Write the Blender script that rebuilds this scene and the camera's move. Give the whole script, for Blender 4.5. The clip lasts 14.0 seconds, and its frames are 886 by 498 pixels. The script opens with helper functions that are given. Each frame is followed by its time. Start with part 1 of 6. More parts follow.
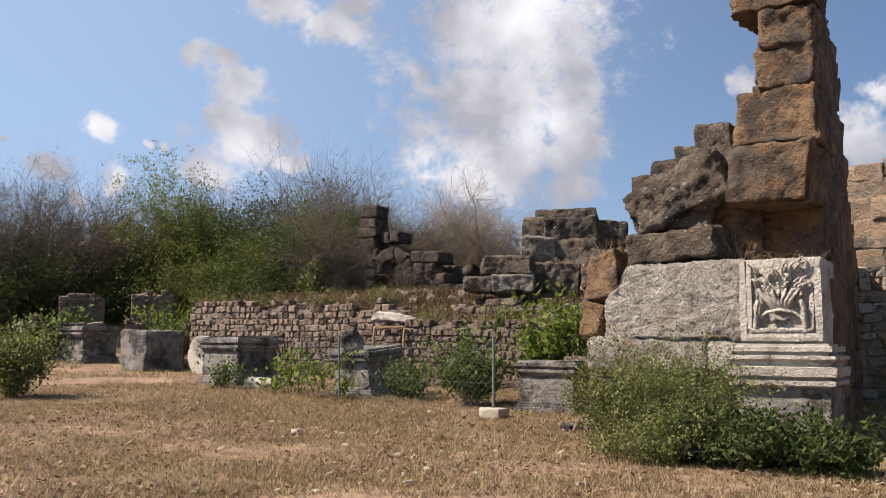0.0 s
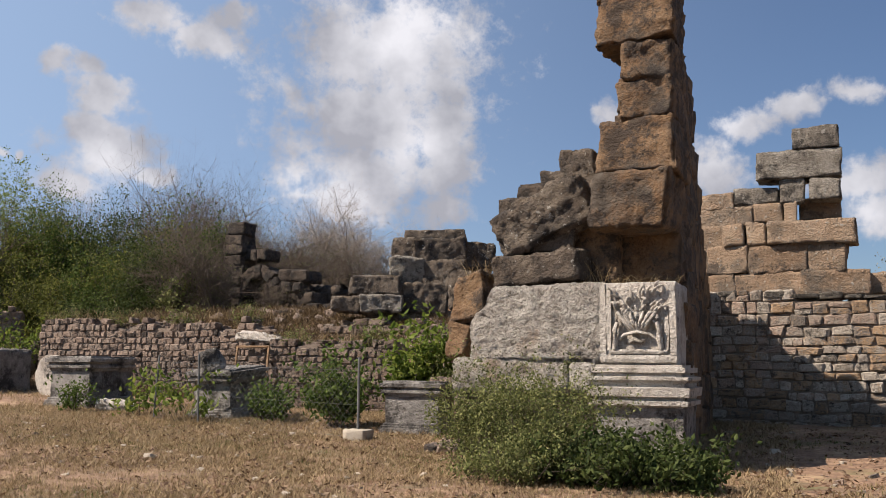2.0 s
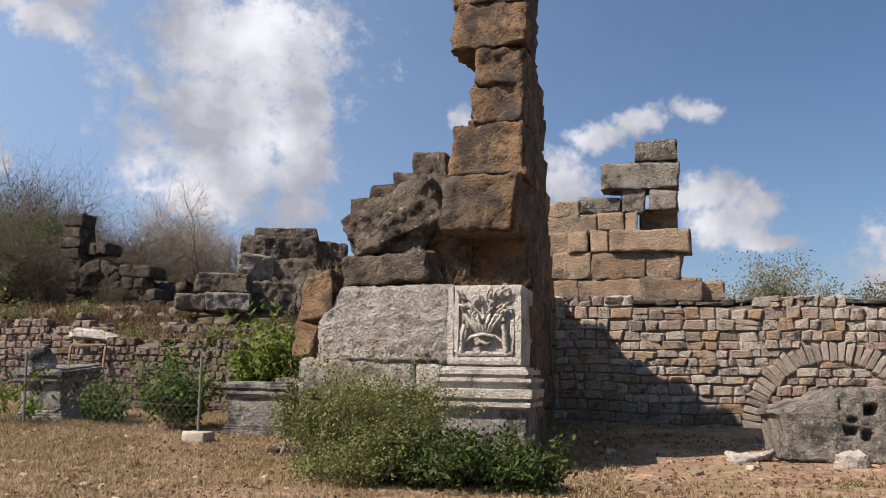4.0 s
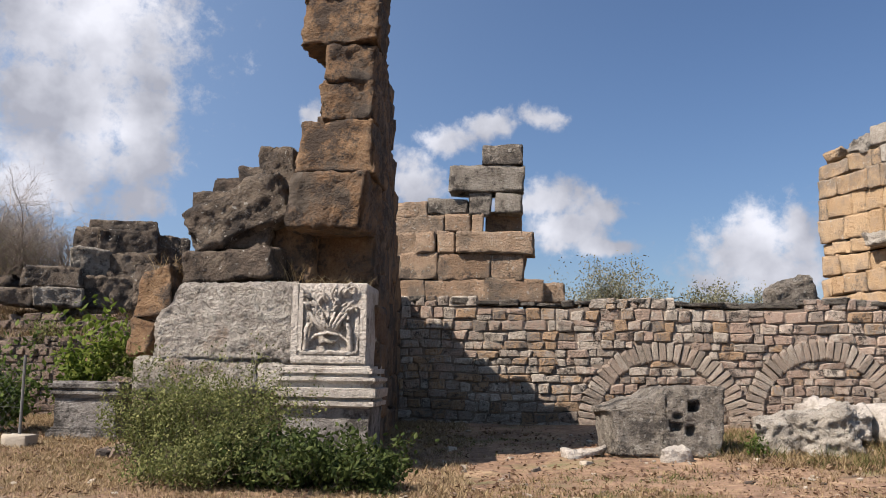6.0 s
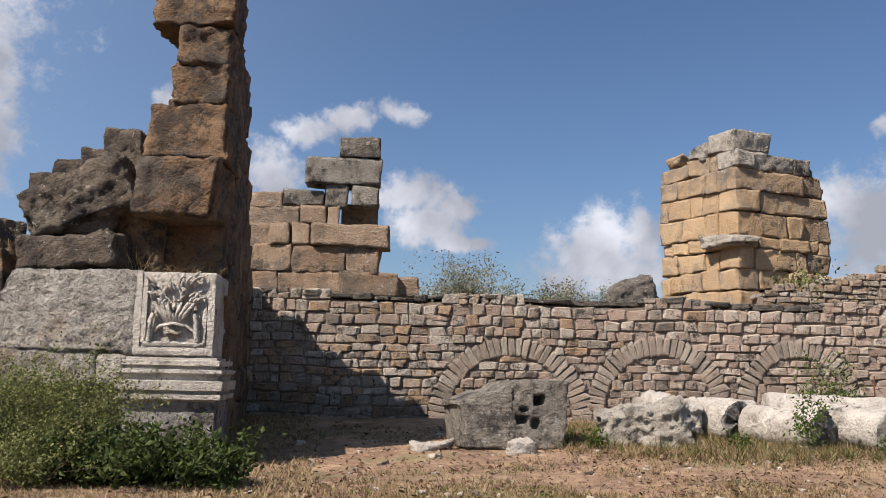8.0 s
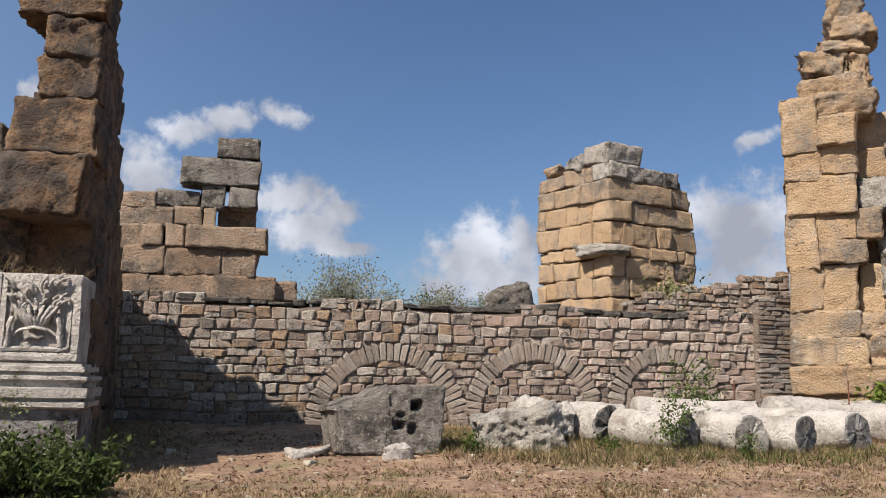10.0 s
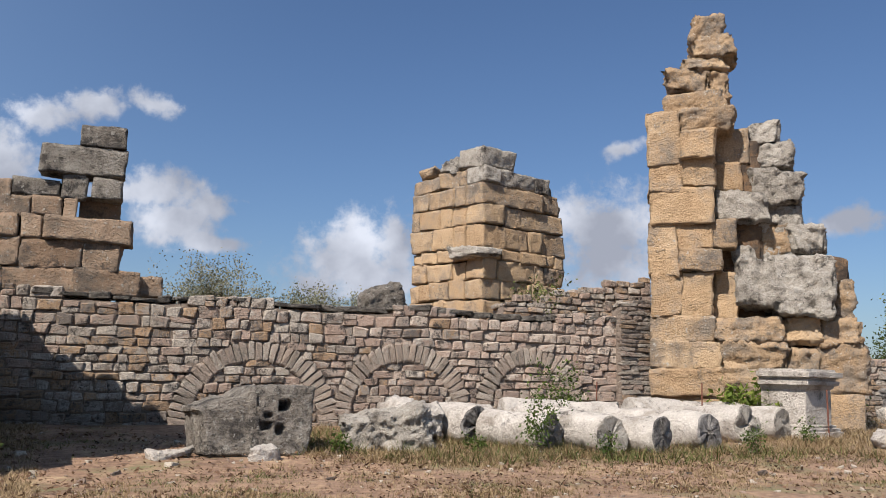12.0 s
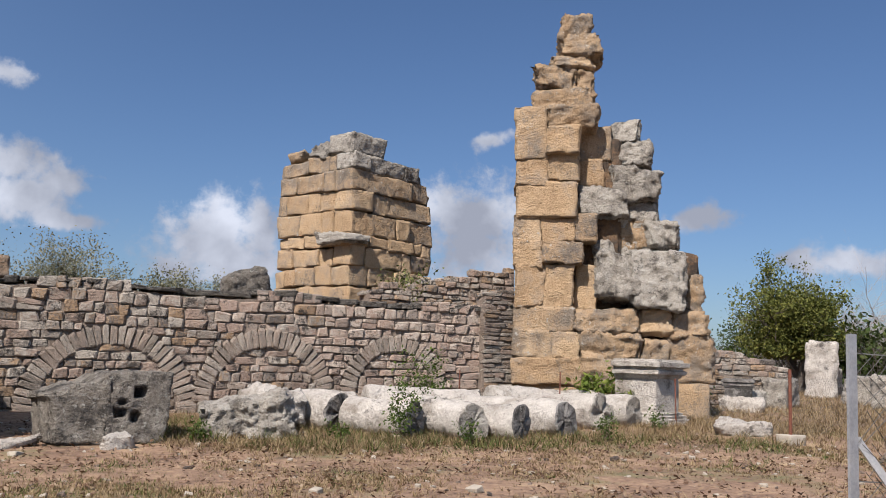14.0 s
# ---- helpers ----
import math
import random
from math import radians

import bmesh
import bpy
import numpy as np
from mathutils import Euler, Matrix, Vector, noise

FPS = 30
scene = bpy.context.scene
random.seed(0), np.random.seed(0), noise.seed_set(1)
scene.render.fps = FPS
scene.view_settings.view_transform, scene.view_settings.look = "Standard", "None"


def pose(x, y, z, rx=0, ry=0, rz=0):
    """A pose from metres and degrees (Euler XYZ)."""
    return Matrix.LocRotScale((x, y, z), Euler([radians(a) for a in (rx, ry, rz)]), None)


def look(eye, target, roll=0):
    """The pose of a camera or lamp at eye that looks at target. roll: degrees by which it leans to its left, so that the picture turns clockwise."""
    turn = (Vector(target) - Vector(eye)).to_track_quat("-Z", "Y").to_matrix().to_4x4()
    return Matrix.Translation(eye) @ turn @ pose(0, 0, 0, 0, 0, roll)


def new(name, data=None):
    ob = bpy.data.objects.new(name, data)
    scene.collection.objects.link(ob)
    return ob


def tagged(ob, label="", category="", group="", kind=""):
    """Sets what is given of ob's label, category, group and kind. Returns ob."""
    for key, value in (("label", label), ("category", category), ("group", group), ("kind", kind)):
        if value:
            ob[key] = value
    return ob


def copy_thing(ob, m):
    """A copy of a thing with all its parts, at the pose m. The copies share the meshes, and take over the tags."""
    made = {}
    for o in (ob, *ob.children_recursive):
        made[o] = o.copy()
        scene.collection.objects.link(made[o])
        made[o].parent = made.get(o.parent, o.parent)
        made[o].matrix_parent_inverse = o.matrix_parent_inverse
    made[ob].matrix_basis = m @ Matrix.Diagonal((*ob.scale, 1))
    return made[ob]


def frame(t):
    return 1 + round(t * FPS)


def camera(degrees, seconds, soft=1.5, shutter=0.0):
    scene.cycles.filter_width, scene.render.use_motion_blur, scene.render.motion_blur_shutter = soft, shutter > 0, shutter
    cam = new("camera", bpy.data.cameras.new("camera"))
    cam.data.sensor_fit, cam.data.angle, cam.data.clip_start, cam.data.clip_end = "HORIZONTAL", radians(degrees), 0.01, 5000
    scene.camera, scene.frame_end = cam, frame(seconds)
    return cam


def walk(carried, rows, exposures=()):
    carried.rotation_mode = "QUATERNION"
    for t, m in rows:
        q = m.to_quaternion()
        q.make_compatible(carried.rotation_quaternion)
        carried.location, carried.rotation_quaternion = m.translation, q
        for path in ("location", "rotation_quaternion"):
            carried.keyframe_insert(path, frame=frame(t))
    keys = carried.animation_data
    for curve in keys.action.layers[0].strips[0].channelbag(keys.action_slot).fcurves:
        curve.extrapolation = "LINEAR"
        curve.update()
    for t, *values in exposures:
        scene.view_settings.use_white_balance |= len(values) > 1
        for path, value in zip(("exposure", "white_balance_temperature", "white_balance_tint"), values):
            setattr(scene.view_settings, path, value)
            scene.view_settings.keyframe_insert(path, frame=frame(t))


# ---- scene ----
# ---------------- camera ----------------
cam = camera(52.02, 14.0, 0.9)
walk(cam, [
    (0.0, pose(-0.085, -0.323, 1.523, 95.99, -0.31, 32.50)),
    (0.5, pose(-0.087, -0.294, 1.523, 96.61, 0.05, 31.03)),
    (1.0, pose(-0.089, -0.259, 1.523, 97.09, -0.10, 29.12)),
    (1.5, pose(-0.089, -0.225, 1.522, 97.19, -0.29, 27.05)),
    (2.0, pose(-0.086, -0.184, 1.520, 97.33, -0.47, 24.31)),
    (2.5, pose(-0.082, -0.153, 1.518, 97.42, -0.65, 21.97)),
    (3.0, pose(-0.077, -0.126, 1.516, 97.47, -0.77, 19.64)),
    (5.5, pose(-0.033, -0.031, 1.505, 97.63, -0.87, 7.88)),
    (6.0, pose(-0.022, -0.018, 1.503, 97.65, -0.89, 5.44)),
    (6.5, pose(-0.011, -0.009, 1.501, 97.58, -0.94, 3.10)),
    (7.0, pose(0.000, 0.000, 1.500, 97.45, -0.97, 0.55)),
    (7.5, pose(0.009, 0.006, 1.499, 97.39, -1.07, -1.58)),
    (8.0, pose(0.017, 0.011, 1.499, 97.43, -1.25, -3.70)),
    (10.5, pose(0.045, 0.026, 1.505, 98.06, -1.22, -13.23)),
    (11.0, pose(0.048, 0.029, 1.508, 98.19, -1.38, -15.28)),
    (11.5, pose(0.049, 0.031, 1.511, 98.21, -1.33, -17.18)),
    (12.0, pose(0.049, 0.034, 1.516, 98.08, -1.52, -19.33)),
    (12.5, pose(0.047, 0.037, 1.521, 98.07, -1.58, -21.27)),
    (13.0, pose(0.043, 0.042, 1.528, 97.94, -1.55, -23.53)),
    (13.5, pose(0.036, 0.047, 1.535, 97.77, -1.78, -25.67)),
    (14.0, pose(0.027, 0.053, 1.544, 97.48, -2.03, -27.86)),
], exposures=[(0.0, 1.04, 6450, 15), (1.2, 0.87, 6450, 15), (3.0, 0.92, 6400, 15), (5.5, 0.97, 6250, 15), (8.0, 0.86, 6150, 14), (12.0, 0.81, 5950, 13), (14.0, 0.74, 5850, 14)])

# ---------------- sun and sky ----------------
SUN_AZ, SUN_EL = math.atan2(-0.79, -0.61), radians(48)
sun = new("sun", bpy.data.lights.new("sun", "SUN"))
sun.data.energy, sun.data.angle, sun.data.color = 5.0, radians(0.55), (1.0, 0.88, 0.725)
to_sun = Vector((math.sin(SUN_AZ) * math.cos(SUN_EL), math.cos(SUN_AZ) * math.cos(SUN_EL), math.sin(SUN_EL)))
sun.matrix_world = look(to_sun * 60, (0, 0, 0))

world = bpy.data.worlds.new("sky")
world.use_nodes = True
scene.world = world
WN, WL = world.node_tree.nodes, world.node_tree.links


def wnode(kind, **kw):
    n = WN.new(kind)
    for k, v in kw.items():
        if k == "op":
            n.operation = v
    return n


def wmath(op, a, b=None, c=None):
    n = wnode("ShaderNodeMath", op=op)
    for i, v in enumerate((a, b, c)):
        if v is None:
            continue
        if isinstance(v, (int, float)):
            n.inputs[i].default_value = v
        else:
            WL.new(v, n.inputs[i])
    return n.outputs[0]


sky = WN.new("ShaderNodeTexSky")
sky.sky_type, sky.sun_disc = "NISHITA", False
sky.sun_elevation, sky.sun_rotation = SUN_EL, SUN_AZ
sky.air_density, sky.dust_density, sky.ozone_density = 1.0, 0.8, 5.0
coord = WN.new("ShaderNodeTexCoord")
split = WN.new("ShaderNodeSeparateXYZ")
WL.new(coord.outputs["Generated"], split.inputs[0])
az = wmath("MULTIPLY", wmath("ARCTAN2", split.outputs[0], split.outputs[1]), 57.2958)
el = wmath("MULTIPLY", wmath("ARCSINE", split.outputs[2]), 57.2958)
flat = WN.new("ShaderNodeCombineXYZ")
WL.new(az, flat.inputs[0]), WL.new(el, flat.inputs[1])


def wnoise(scale, detail, rough, dist=0.0):
    n = WN.new("ShaderNodeTexNoise")
    n.inputs["Scale"].default_value, n.inputs["Detail"].default_value = scale, detail
    n.inputs["Roughness"].default_value, n.inputs["Distortion"].default_value = rough, dist
    WL.new(flat.outputs[0], n.inputs["Vector"])
    return n.outputs["Fac"]


warp = WN.new("ShaderNodeTexNoise")
warp.inputs["Scale"].default_value, warp.inputs["Detail"].default_value = 0.28, 3
WL.new(flat.outputs[0], warp.inputs["Vector"])
off = wnode("ShaderNodeVectorMath", op="SUBTRACT")
WL.new(warp.outputs["Color"], off.inputs[0])
off.inputs[1].default_value = (0.5, 0.5, 0.5)
bent = wnode("ShaderNodeVectorMath", op="MULTIPLY_ADD")
WL.new(off.outputs[0], bent.inputs[0])
bent.inputs[1].default_value = (3.4, 2.4, 0)
WL.new(flat.outputs[0], bent.inputs[2])
cloud_field = [None]


def cloud(a, e, w, h):
    sub = wnode("ShaderNodeVectorMath", op="SUBTRACT")
    WL.new(bent.outputs[0], sub.inputs[0])
    sub.inputs[1].default_value = (a, e, 0)
    mul = wnode("ShaderNodeVectorMath", op="MULTIPLY")
    WL.new(sub.outputs[0], mul.inputs[0])
    mul.inputs[1].default_value = (1 / w, 1 / h, 0)
    size = wnode("ShaderNodeVectorMath", op="LENGTH")
    WL.new(mul.outputs[0], size.inputs[0])
    out = size.outputs["Value"]
    cloud_field[0] = out if cloud_field[0] is None else wmath("SMOOTH_MIN", cloud_field[0], out, 0.25)


# cumulus banks: bearing, elevation, half width and half height in degrees
cloud(-28.35, 19.64, 6.78, 3.92)
cloud(-28.90, 15.55, 6.78, 3.92)
cloud(-28.36, 12.06, 5.88, 2.67)
cloud(-31.25, 10.30, 2.67, 1.60)
cloud(-24.40, 14.42, 2.50, 3.57)
cloud(-24.44, 9.71, 2.14, 1.25)
cloud(-45.48, 15.63, 2.14, 1.36)
cloud(-45.76, 13.57, 2.67, 1.25)
cloud(-44.86, 12.25, 3.03, 1.43)
cloud(-47.21, 10.58, 2.14, 1.00)
cloud(-48.11, 17.11, 1.14, 0.93)
cloud(-46.39, 17.01, 1.07, 0.57)
cloud(-42.97, 20.38, 2.50, 1.07)
cloud(-39.71, 19.66, 2.50, 1.00)
cloud(-37.91, 20.73, 1.43, 0.89)
cloud(-53.59, 12.43, 0.93, 0.71)
cloud(-51.09, 11.96, 0.29, 0.29)
cloud(-50.09, 11.70, 0.36, 0.43)
cloud(-58.47, 11.77, 0.64, 0.36)
cloud(-56.23, 10.30, 1.43, 0.64)
cloud(-52.78, 9.73, 0.64, 0.78)
cloud(-54.94, 8.92, 0.71, 0.71)
cloud(-42.39, 11.32, 1.21, 0.78)
cloud(-14.03, 15.55, 0.71, 0.86)
cloud(-5.33, 14.64, 1.78, 0.93)
cloud(-2.61, 15.42, 2.14, 0.86)
cloud(0.2, 15.7, 1.7, 0.85)
cloud(-7.41, 11.92, 2.14, 1.96)
cloud(1.29, 10.90, 3.57, 1.07)
cloud(2.04, 8.95, 2.14, 1.60)
cloud(4.56, 8.08, 2.32, 0.57)
cloud(12.22, 6.45, 2.67, 2.14)
cloud(11.21, 5.35, 1.78, 1.07)
cloud(15.70, 8.72, 1.78, 2.14)
cloud(14.36, 6.18, 3.21, 2.14)
cloud(13.92, 8.29, 2.50, 1.96)
cloud(28.95, 9.66, 3.92, 2.32)
cloud(29.66, 7.20, 4.28, 2.14)
cloud(30.53, 14.11, 1.14, 0.71)
cloud(43.12, 9.60, 3.03, 0.71)
cloud(2.33, 9.18, 2.50, 1.43)
cloud(4.35, 10.39, 2.14, 0.89)
cloud(4.56, 7.94, 2.14, 0.50)
cloud(51.81, 6.71, 2.67, 0.93)
cloud(49.37, 6.90, 1.43, 0.57)
billow = wnoise(0.36, 6, 0.5, 0.3)
puff = wnoise(1.3, 4, 0.5)
edge = wmath("ADD", cloud_field[0], wmath("MULTIPLY", wmath("SUBTRACT", billow, 0.5), -1.9))
edge = wmath("ADD", edge, wmath("MULTIPLY", wmath("SUBTRACT", puff, 0.5), -1.0))
edge = wmath("ADD", edge, wmath("MULTIPLY", wmath("SUBTRACT", wnoise(3.2, 5, 0.62, 0.5), 0.5), -0.55))
cover = WN.new("ShaderNodeMapRange")
cover.interpolation_type = "SMOOTHSTEP"
WL.new(edge, cover.inputs["Value"])
cover.inputs["From Min"].default_value, cover.inputs["From Max"].default_value = 1.32, 0.42
shade = WN.new("ShaderNodeValToRGB")
shade.color_ramp.elements[0].position, shade.color_ramp.elements[1].position = 0.40, 0.68
shade.color_ramp.elements[0].color, shade.color_ramp.elements[1].color = (4.5, 4.65, 5.05, 1), (9.5, 9.6, 9.8, 1)
WL.new(wnoise(0.16, 5, 0.5), shade.inputs[0])
tone = WN.new("ShaderNodeMix")
tone.data_type, tone.blend_type = "RGBA", "MULTIPLY"
tone.inputs[0].default_value = 1.0
WL.new(sky.outputs[0], tone.inputs[6])
tone.inputs[7].default_value = (1.0, 1.0, 1.0, 1)
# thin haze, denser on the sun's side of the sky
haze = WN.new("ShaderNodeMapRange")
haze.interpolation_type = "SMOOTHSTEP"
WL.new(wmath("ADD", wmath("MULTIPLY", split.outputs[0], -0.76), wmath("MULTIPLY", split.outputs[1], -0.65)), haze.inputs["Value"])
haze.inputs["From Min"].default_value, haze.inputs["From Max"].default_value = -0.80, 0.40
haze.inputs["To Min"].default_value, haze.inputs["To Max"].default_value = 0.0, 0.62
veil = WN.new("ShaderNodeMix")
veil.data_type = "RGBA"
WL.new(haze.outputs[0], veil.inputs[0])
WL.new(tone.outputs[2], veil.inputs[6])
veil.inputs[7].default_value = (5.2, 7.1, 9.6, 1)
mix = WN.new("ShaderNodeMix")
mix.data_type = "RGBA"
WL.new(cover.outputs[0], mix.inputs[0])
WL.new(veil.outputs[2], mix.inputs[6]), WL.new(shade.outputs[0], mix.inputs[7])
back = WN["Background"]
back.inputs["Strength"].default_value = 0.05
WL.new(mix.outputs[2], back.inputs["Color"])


# ---------------- materials ----------------
ALBEDO = 0.80


def material(name, ramp, scale=3.0, fine=28.0, bump=0.5, rough=0.9, stains=None, stain_scale=0.9, stain_at=(0.52, 0.66), vary=0.0, pits=0.0, coords="Object", island=False, crust=None, spots=0.0):
    """Stone-like surface: ramp of colours over coarse noise, fine grain, stains with a shape of their own, relief."""
    m = bpy.data.materials.new(name)
    m.use_nodes = True
    n, l = m.node_tree.nodes, m.node_tree.links
    bsdf = n["Principled BSDF"]
    bsdf.inputs["Roughness"].default_value = rough
    tex = n.new("ShaderNodeTexCoord")
    geo = n.new("ShaderNodeNewGeometry")
    src = geo.outputs["Position"] if coords == "World" else tex.outputs["Object"]
    info = n.new("ShaderNodeObjectInfo")
    rnd = geo.outputs["Random Per Island"] if island else info.outputs["Random"]
    shift = n.new("ShaderNodeVectorMath")
    shift.operation = "ADD"
    l.new(src, shift.inputs[0])
    spread = n.new("ShaderNodeVectorMath")
    spread.operation = "SCALE"
    spread.inputs[0].default_value = (37.0, 19.0, 53.0)
    l.new(rnd, spread.inputs["Scale"])
    if coords != "World":
        l.new(spread.outputs[0], shift.inputs[1])

    def tnoise(s, detail=6, r=0.62):
        t = n.new("ShaderNodeTexNoise")
        t.inputs["Scale"].default_value, t.inputs["Detail"].default_value, t.inputs["Roughness"].default_value = s, detail, r
        l.new(shift.outputs[0], t.inputs["Vector"])
        return t.outputs["Fac"]

    def add(a, b, k):
        t = n.new("ShaderNodeMath")
        t.operation = "MULTIPLY_ADD"
        l.new(b, t.inputs[0])
        t.inputs[1].default_value = k
        l.new(a, t.inputs[2])
        return t.outputs[0]

    coarse, grain = tnoise(scale), tnoise(fine, 4, 0.7)
    value = add(coarse, grain, 0.9)
    if vary:
        value = add(value, rnd, vary)
    ramp_node = n.new("ShaderNodeValToRGB")
    cr = ramp_node.color_ramp
    lo, hi = 0.70, 1.22 + vary
    for i, col in enumerate(ramp):
        p = lo + (hi - lo) * i / (len(ramp) - 1)
        p = min(p / (1.5 + vary), 1.0)
        e = cr.elements[i] if i < 2 else cr.elements.new(p)
        e.position, e.color = p, (*[c * ALBEDO for c in col], 1)
    norm = n.new("ShaderNodeMath")
    norm.operation = "DIVIDE"
    l.new(value, norm.inputs[0])
    norm.inputs[1].default_value = 1.5 + vary
    l.new(norm.outputs[0], ramp_node.inputs[0])
    colour = ramp_node.outputs[0]
    if stains:
        st = n.new("ShaderNodeMapRange")
        l.new(add(tnoise(stain_scale, 8, 0.7), grain, 0.18), st.inputs[0])
        st.inputs["From Min"].default_value, st.inputs["From Max"].default_value = stain_at[0] + 0.09, stain_at[1] + 0.09
        mx = n.new("ShaderNodeMix")
        mx.data_type = "RGBA"
        l.new(st.outputs[0], mx.inputs[0])
        l.new(colour, mx.inputs[6])
        mx.inputs[7].default_value = (*[c * ALBEDO for c in stains], 1)
        colour = mx.outputs[2]

    def layer(colour, value, lo, hi, tint, most):
        rg = n.new("ShaderNodeMapRange")
        l.new(value, rg.inputs[0])
        rg.inputs["From Min"].default_value, rg.inputs["From Max"].default_value, rg.inputs["To Max"].default_value = lo, hi, most
        mx = n.new("ShaderNodeMix")
        mx.data_type = "RGBA"
        l.new(rg.outputs[0], mx.inputs[0])
        l.new(colour, mx.inputs[6])
        mx.inputs[7].default_value = (*tint, 1)
        return mx.outputs[2]

    if crust:
        # black growth in ragged patches: colour, size, amount
        tint, size, amount = crust
        colour = layer(colour, add(tnoise(size, 9, 0.72), grain, 0.25), 0.72 - amount, 0.80 - amount, tint, 0.88)
    if spots:
        colour = layer(colour, tnoise(9.0, 3, 0.6), 0.66 - spots, 0.71 - spots, (0.38, 0.365, 0.32), 0.7)
    height = add(grain, coarse, 0.8)
    if pits:
        v = n.new("ShaderNodeTexVoronoi")
        v.inputs["Scale"].default_value = pits
        l.new(shift.outputs[0], v.inputs["Vector"])
        pr = n.new("ShaderNodeMapRange")
        l.new(v.outputs["Distance"], pr.inputs[0])
        pr.inputs["From Min"].default_value, pr.inputs["From Max"].default_value = 0.03, 0.15
        height = add(height, pr.outputs[0], 0.9)
        # the sunk pits are also darkened in the colour, for the shade inside them
        pit_shade = n.new("ShaderNodeMix")
        pit_shade.data_type, pit_shade.blend_type = "RGBA", "MULTIPLY"
        inv = n.new("ShaderNodeMapRange")
        l.new(pr.outputs[0], inv.inputs[0])
        inv.inputs["To Min"].default_value, inv.inputs["To Max"].default_value = 0.55, 0.0
        l.new(inv.outputs[0], pit_shade.inputs[0])
        l.new(colour, pit_shade.inputs[6])
        pit_shade.inputs[7].default_value = (0.32, 0.28, 0.24, 1)
        colour = pit_shade.outputs[2]
    bp = n.new("ShaderNodeBump")
    bp.inputs["Strength"].default_value, bp.inputs["Distance"].default_value = bump, 0.09
    l.new(height, bp.inputs["Height"])
    l.new(bp.outputs[0], bsdf.inputs["Normal"])
    l.new(colour, bsdf.inputs["Base Color"])
    return m


def plant(name, ramp, thin=0.35):
    m = bpy.data.materials.new(name)
    m.use_nodes = True
    n, l = m.node_tree.nodes, m.node_tree.links
    bsdf = n["Principled BSDF"]
    bsdf.inputs["Roughness"].default_value = 0.7
    bsdf.inputs["Specular IOR Level"].default_value = 0.15
    geo = n.new("ShaderNodeNewGeometry")
    r = n.new("ShaderNodeValToRGB")
    for i, col in enumerate(ramp):
        p = i / (len(ramp) - 1)
        e = r.color_ramp.elements[i] if i < 2 else r.color_ramp.elements.new(p)
        e.position, e.color = p, (*[c * 0.8 for c in col], 1)
    l.new(geo.outputs["Random Per Island"], r.inputs[0])
    l.new(r.outputs[0], bsdf.inputs["Base Color"])
    tr = n.new("ShaderNodeBsdfTranslucent")
    l.new(r.outputs[0], tr.inputs["Color"])
    mx = n.new("ShaderNodeMixShader")
    mx.inputs[0].default_value = thin
    l.new(bsdf.outputs[0], mx.inputs[1]), l.new(tr.outputs[0], mx.inputs[2])
    l.new(mx.outputs[0], n["Material Output"].inputs["Surface"])
    return m


OCHRE = material("ochre_limestone", [(0.28, 0.175, 0.09), (0.49, 0.335, 0.185), (0.59, 0.425, 0.25), (0.66, 0.515, 0.35)], 1.3, 18, 1.0, 0.92, (0.34, 0.265, 0.19), 1.3, (0.49, 0.66), 0.35, 6, crust=((0.17, 0.135, 0.095), 0.9, 0.0), spots=0.0)
OCHREGREY = material("grey_stained_ochre_limestone", [(0.22, 0.145, 0.08), (0.42, 0.29, 0.165), (0.52, 0.38, 0.23), (0.58, 0.46, 0.32)], 1.8, 18, 0.9, 0.94, (0.25, 0.205, 0.155), 1.2, (0.45, 0.62), 0.3, 7, crust=((0.12, 0.10, 0.08), 0.9, 0.05), spots=0.03)
TAWNY = material("tawny_weathered_limestone", [(0.069, 0.040, 0.022), (0.181, 0.105, 0.052), (0.267, 0.168, 0.089), (0.318, 0.232, 0.150)], 1.6, 18, 0.9, 0.95, (0.10, 0.08, 0.06), 1.2, (0.47, 0.61), 0.2, 8, crust=((0.034, 0.026, 0.020), 1.1, 0.095))
UMBER = material("brown_weathered_limestone", [(0.056, 0.041, 0.030), (0.133, 0.101, 0.074), (0.215, 0.172, 0.127), (0.310, 0.267, 0.211)], 2.2, 20, 1.2, 0.95, (0.06, 0.048, 0.038), 1.8, (0.5, 0.62), 0.2, 9, crust=((0.026, 0.021, 0.017), 1.2, 0.07), spots=0.02)
LICHEN = material("grey_lichened_limestone", [(0.10, 0.085, 0.07), (0.25, 0.22, 0.18), (0.38, 0.345, 0.29), (0.50, 0.465, 0.40)], 3.2, 22, 1.3, 0.95, (0.09, 0.08, 0.068), 2.2, (0.53, 0.63), 0.2, 11, crust=((0.035, 0.031, 0.027), 1.5, 0.05), spots=0.05)
PALELICHEN = material("pale_grey_lichened_limestone", [(0.20, 0.175, 0.145), (0.40, 0.36, 0.30), (0.54, 0.495, 0.42), (0.62, 0.585, 0.52)], 2.6, 20, 1.2, 0.95, (0.16, 0.14, 0.115), 1.8, (0.53, 0.64), 0.2, 9, crust=((0.08, 0.07, 0.06), 1.5, 0.03), spots=0.04)
DARK = material("dark_weathered_limestone", [(0.036, 0.027, 0.021), (0.09, 0.067, 0.049), (0.16, 0.122, 0.09)], 2.6, 20, 1.0, 0.95, (0.025, 0.021, 0.018), 1.8, (0.5, 0.62), 0.2, 9, crust=((0.018, 0.015, 0.012), 1.2, 0.09))
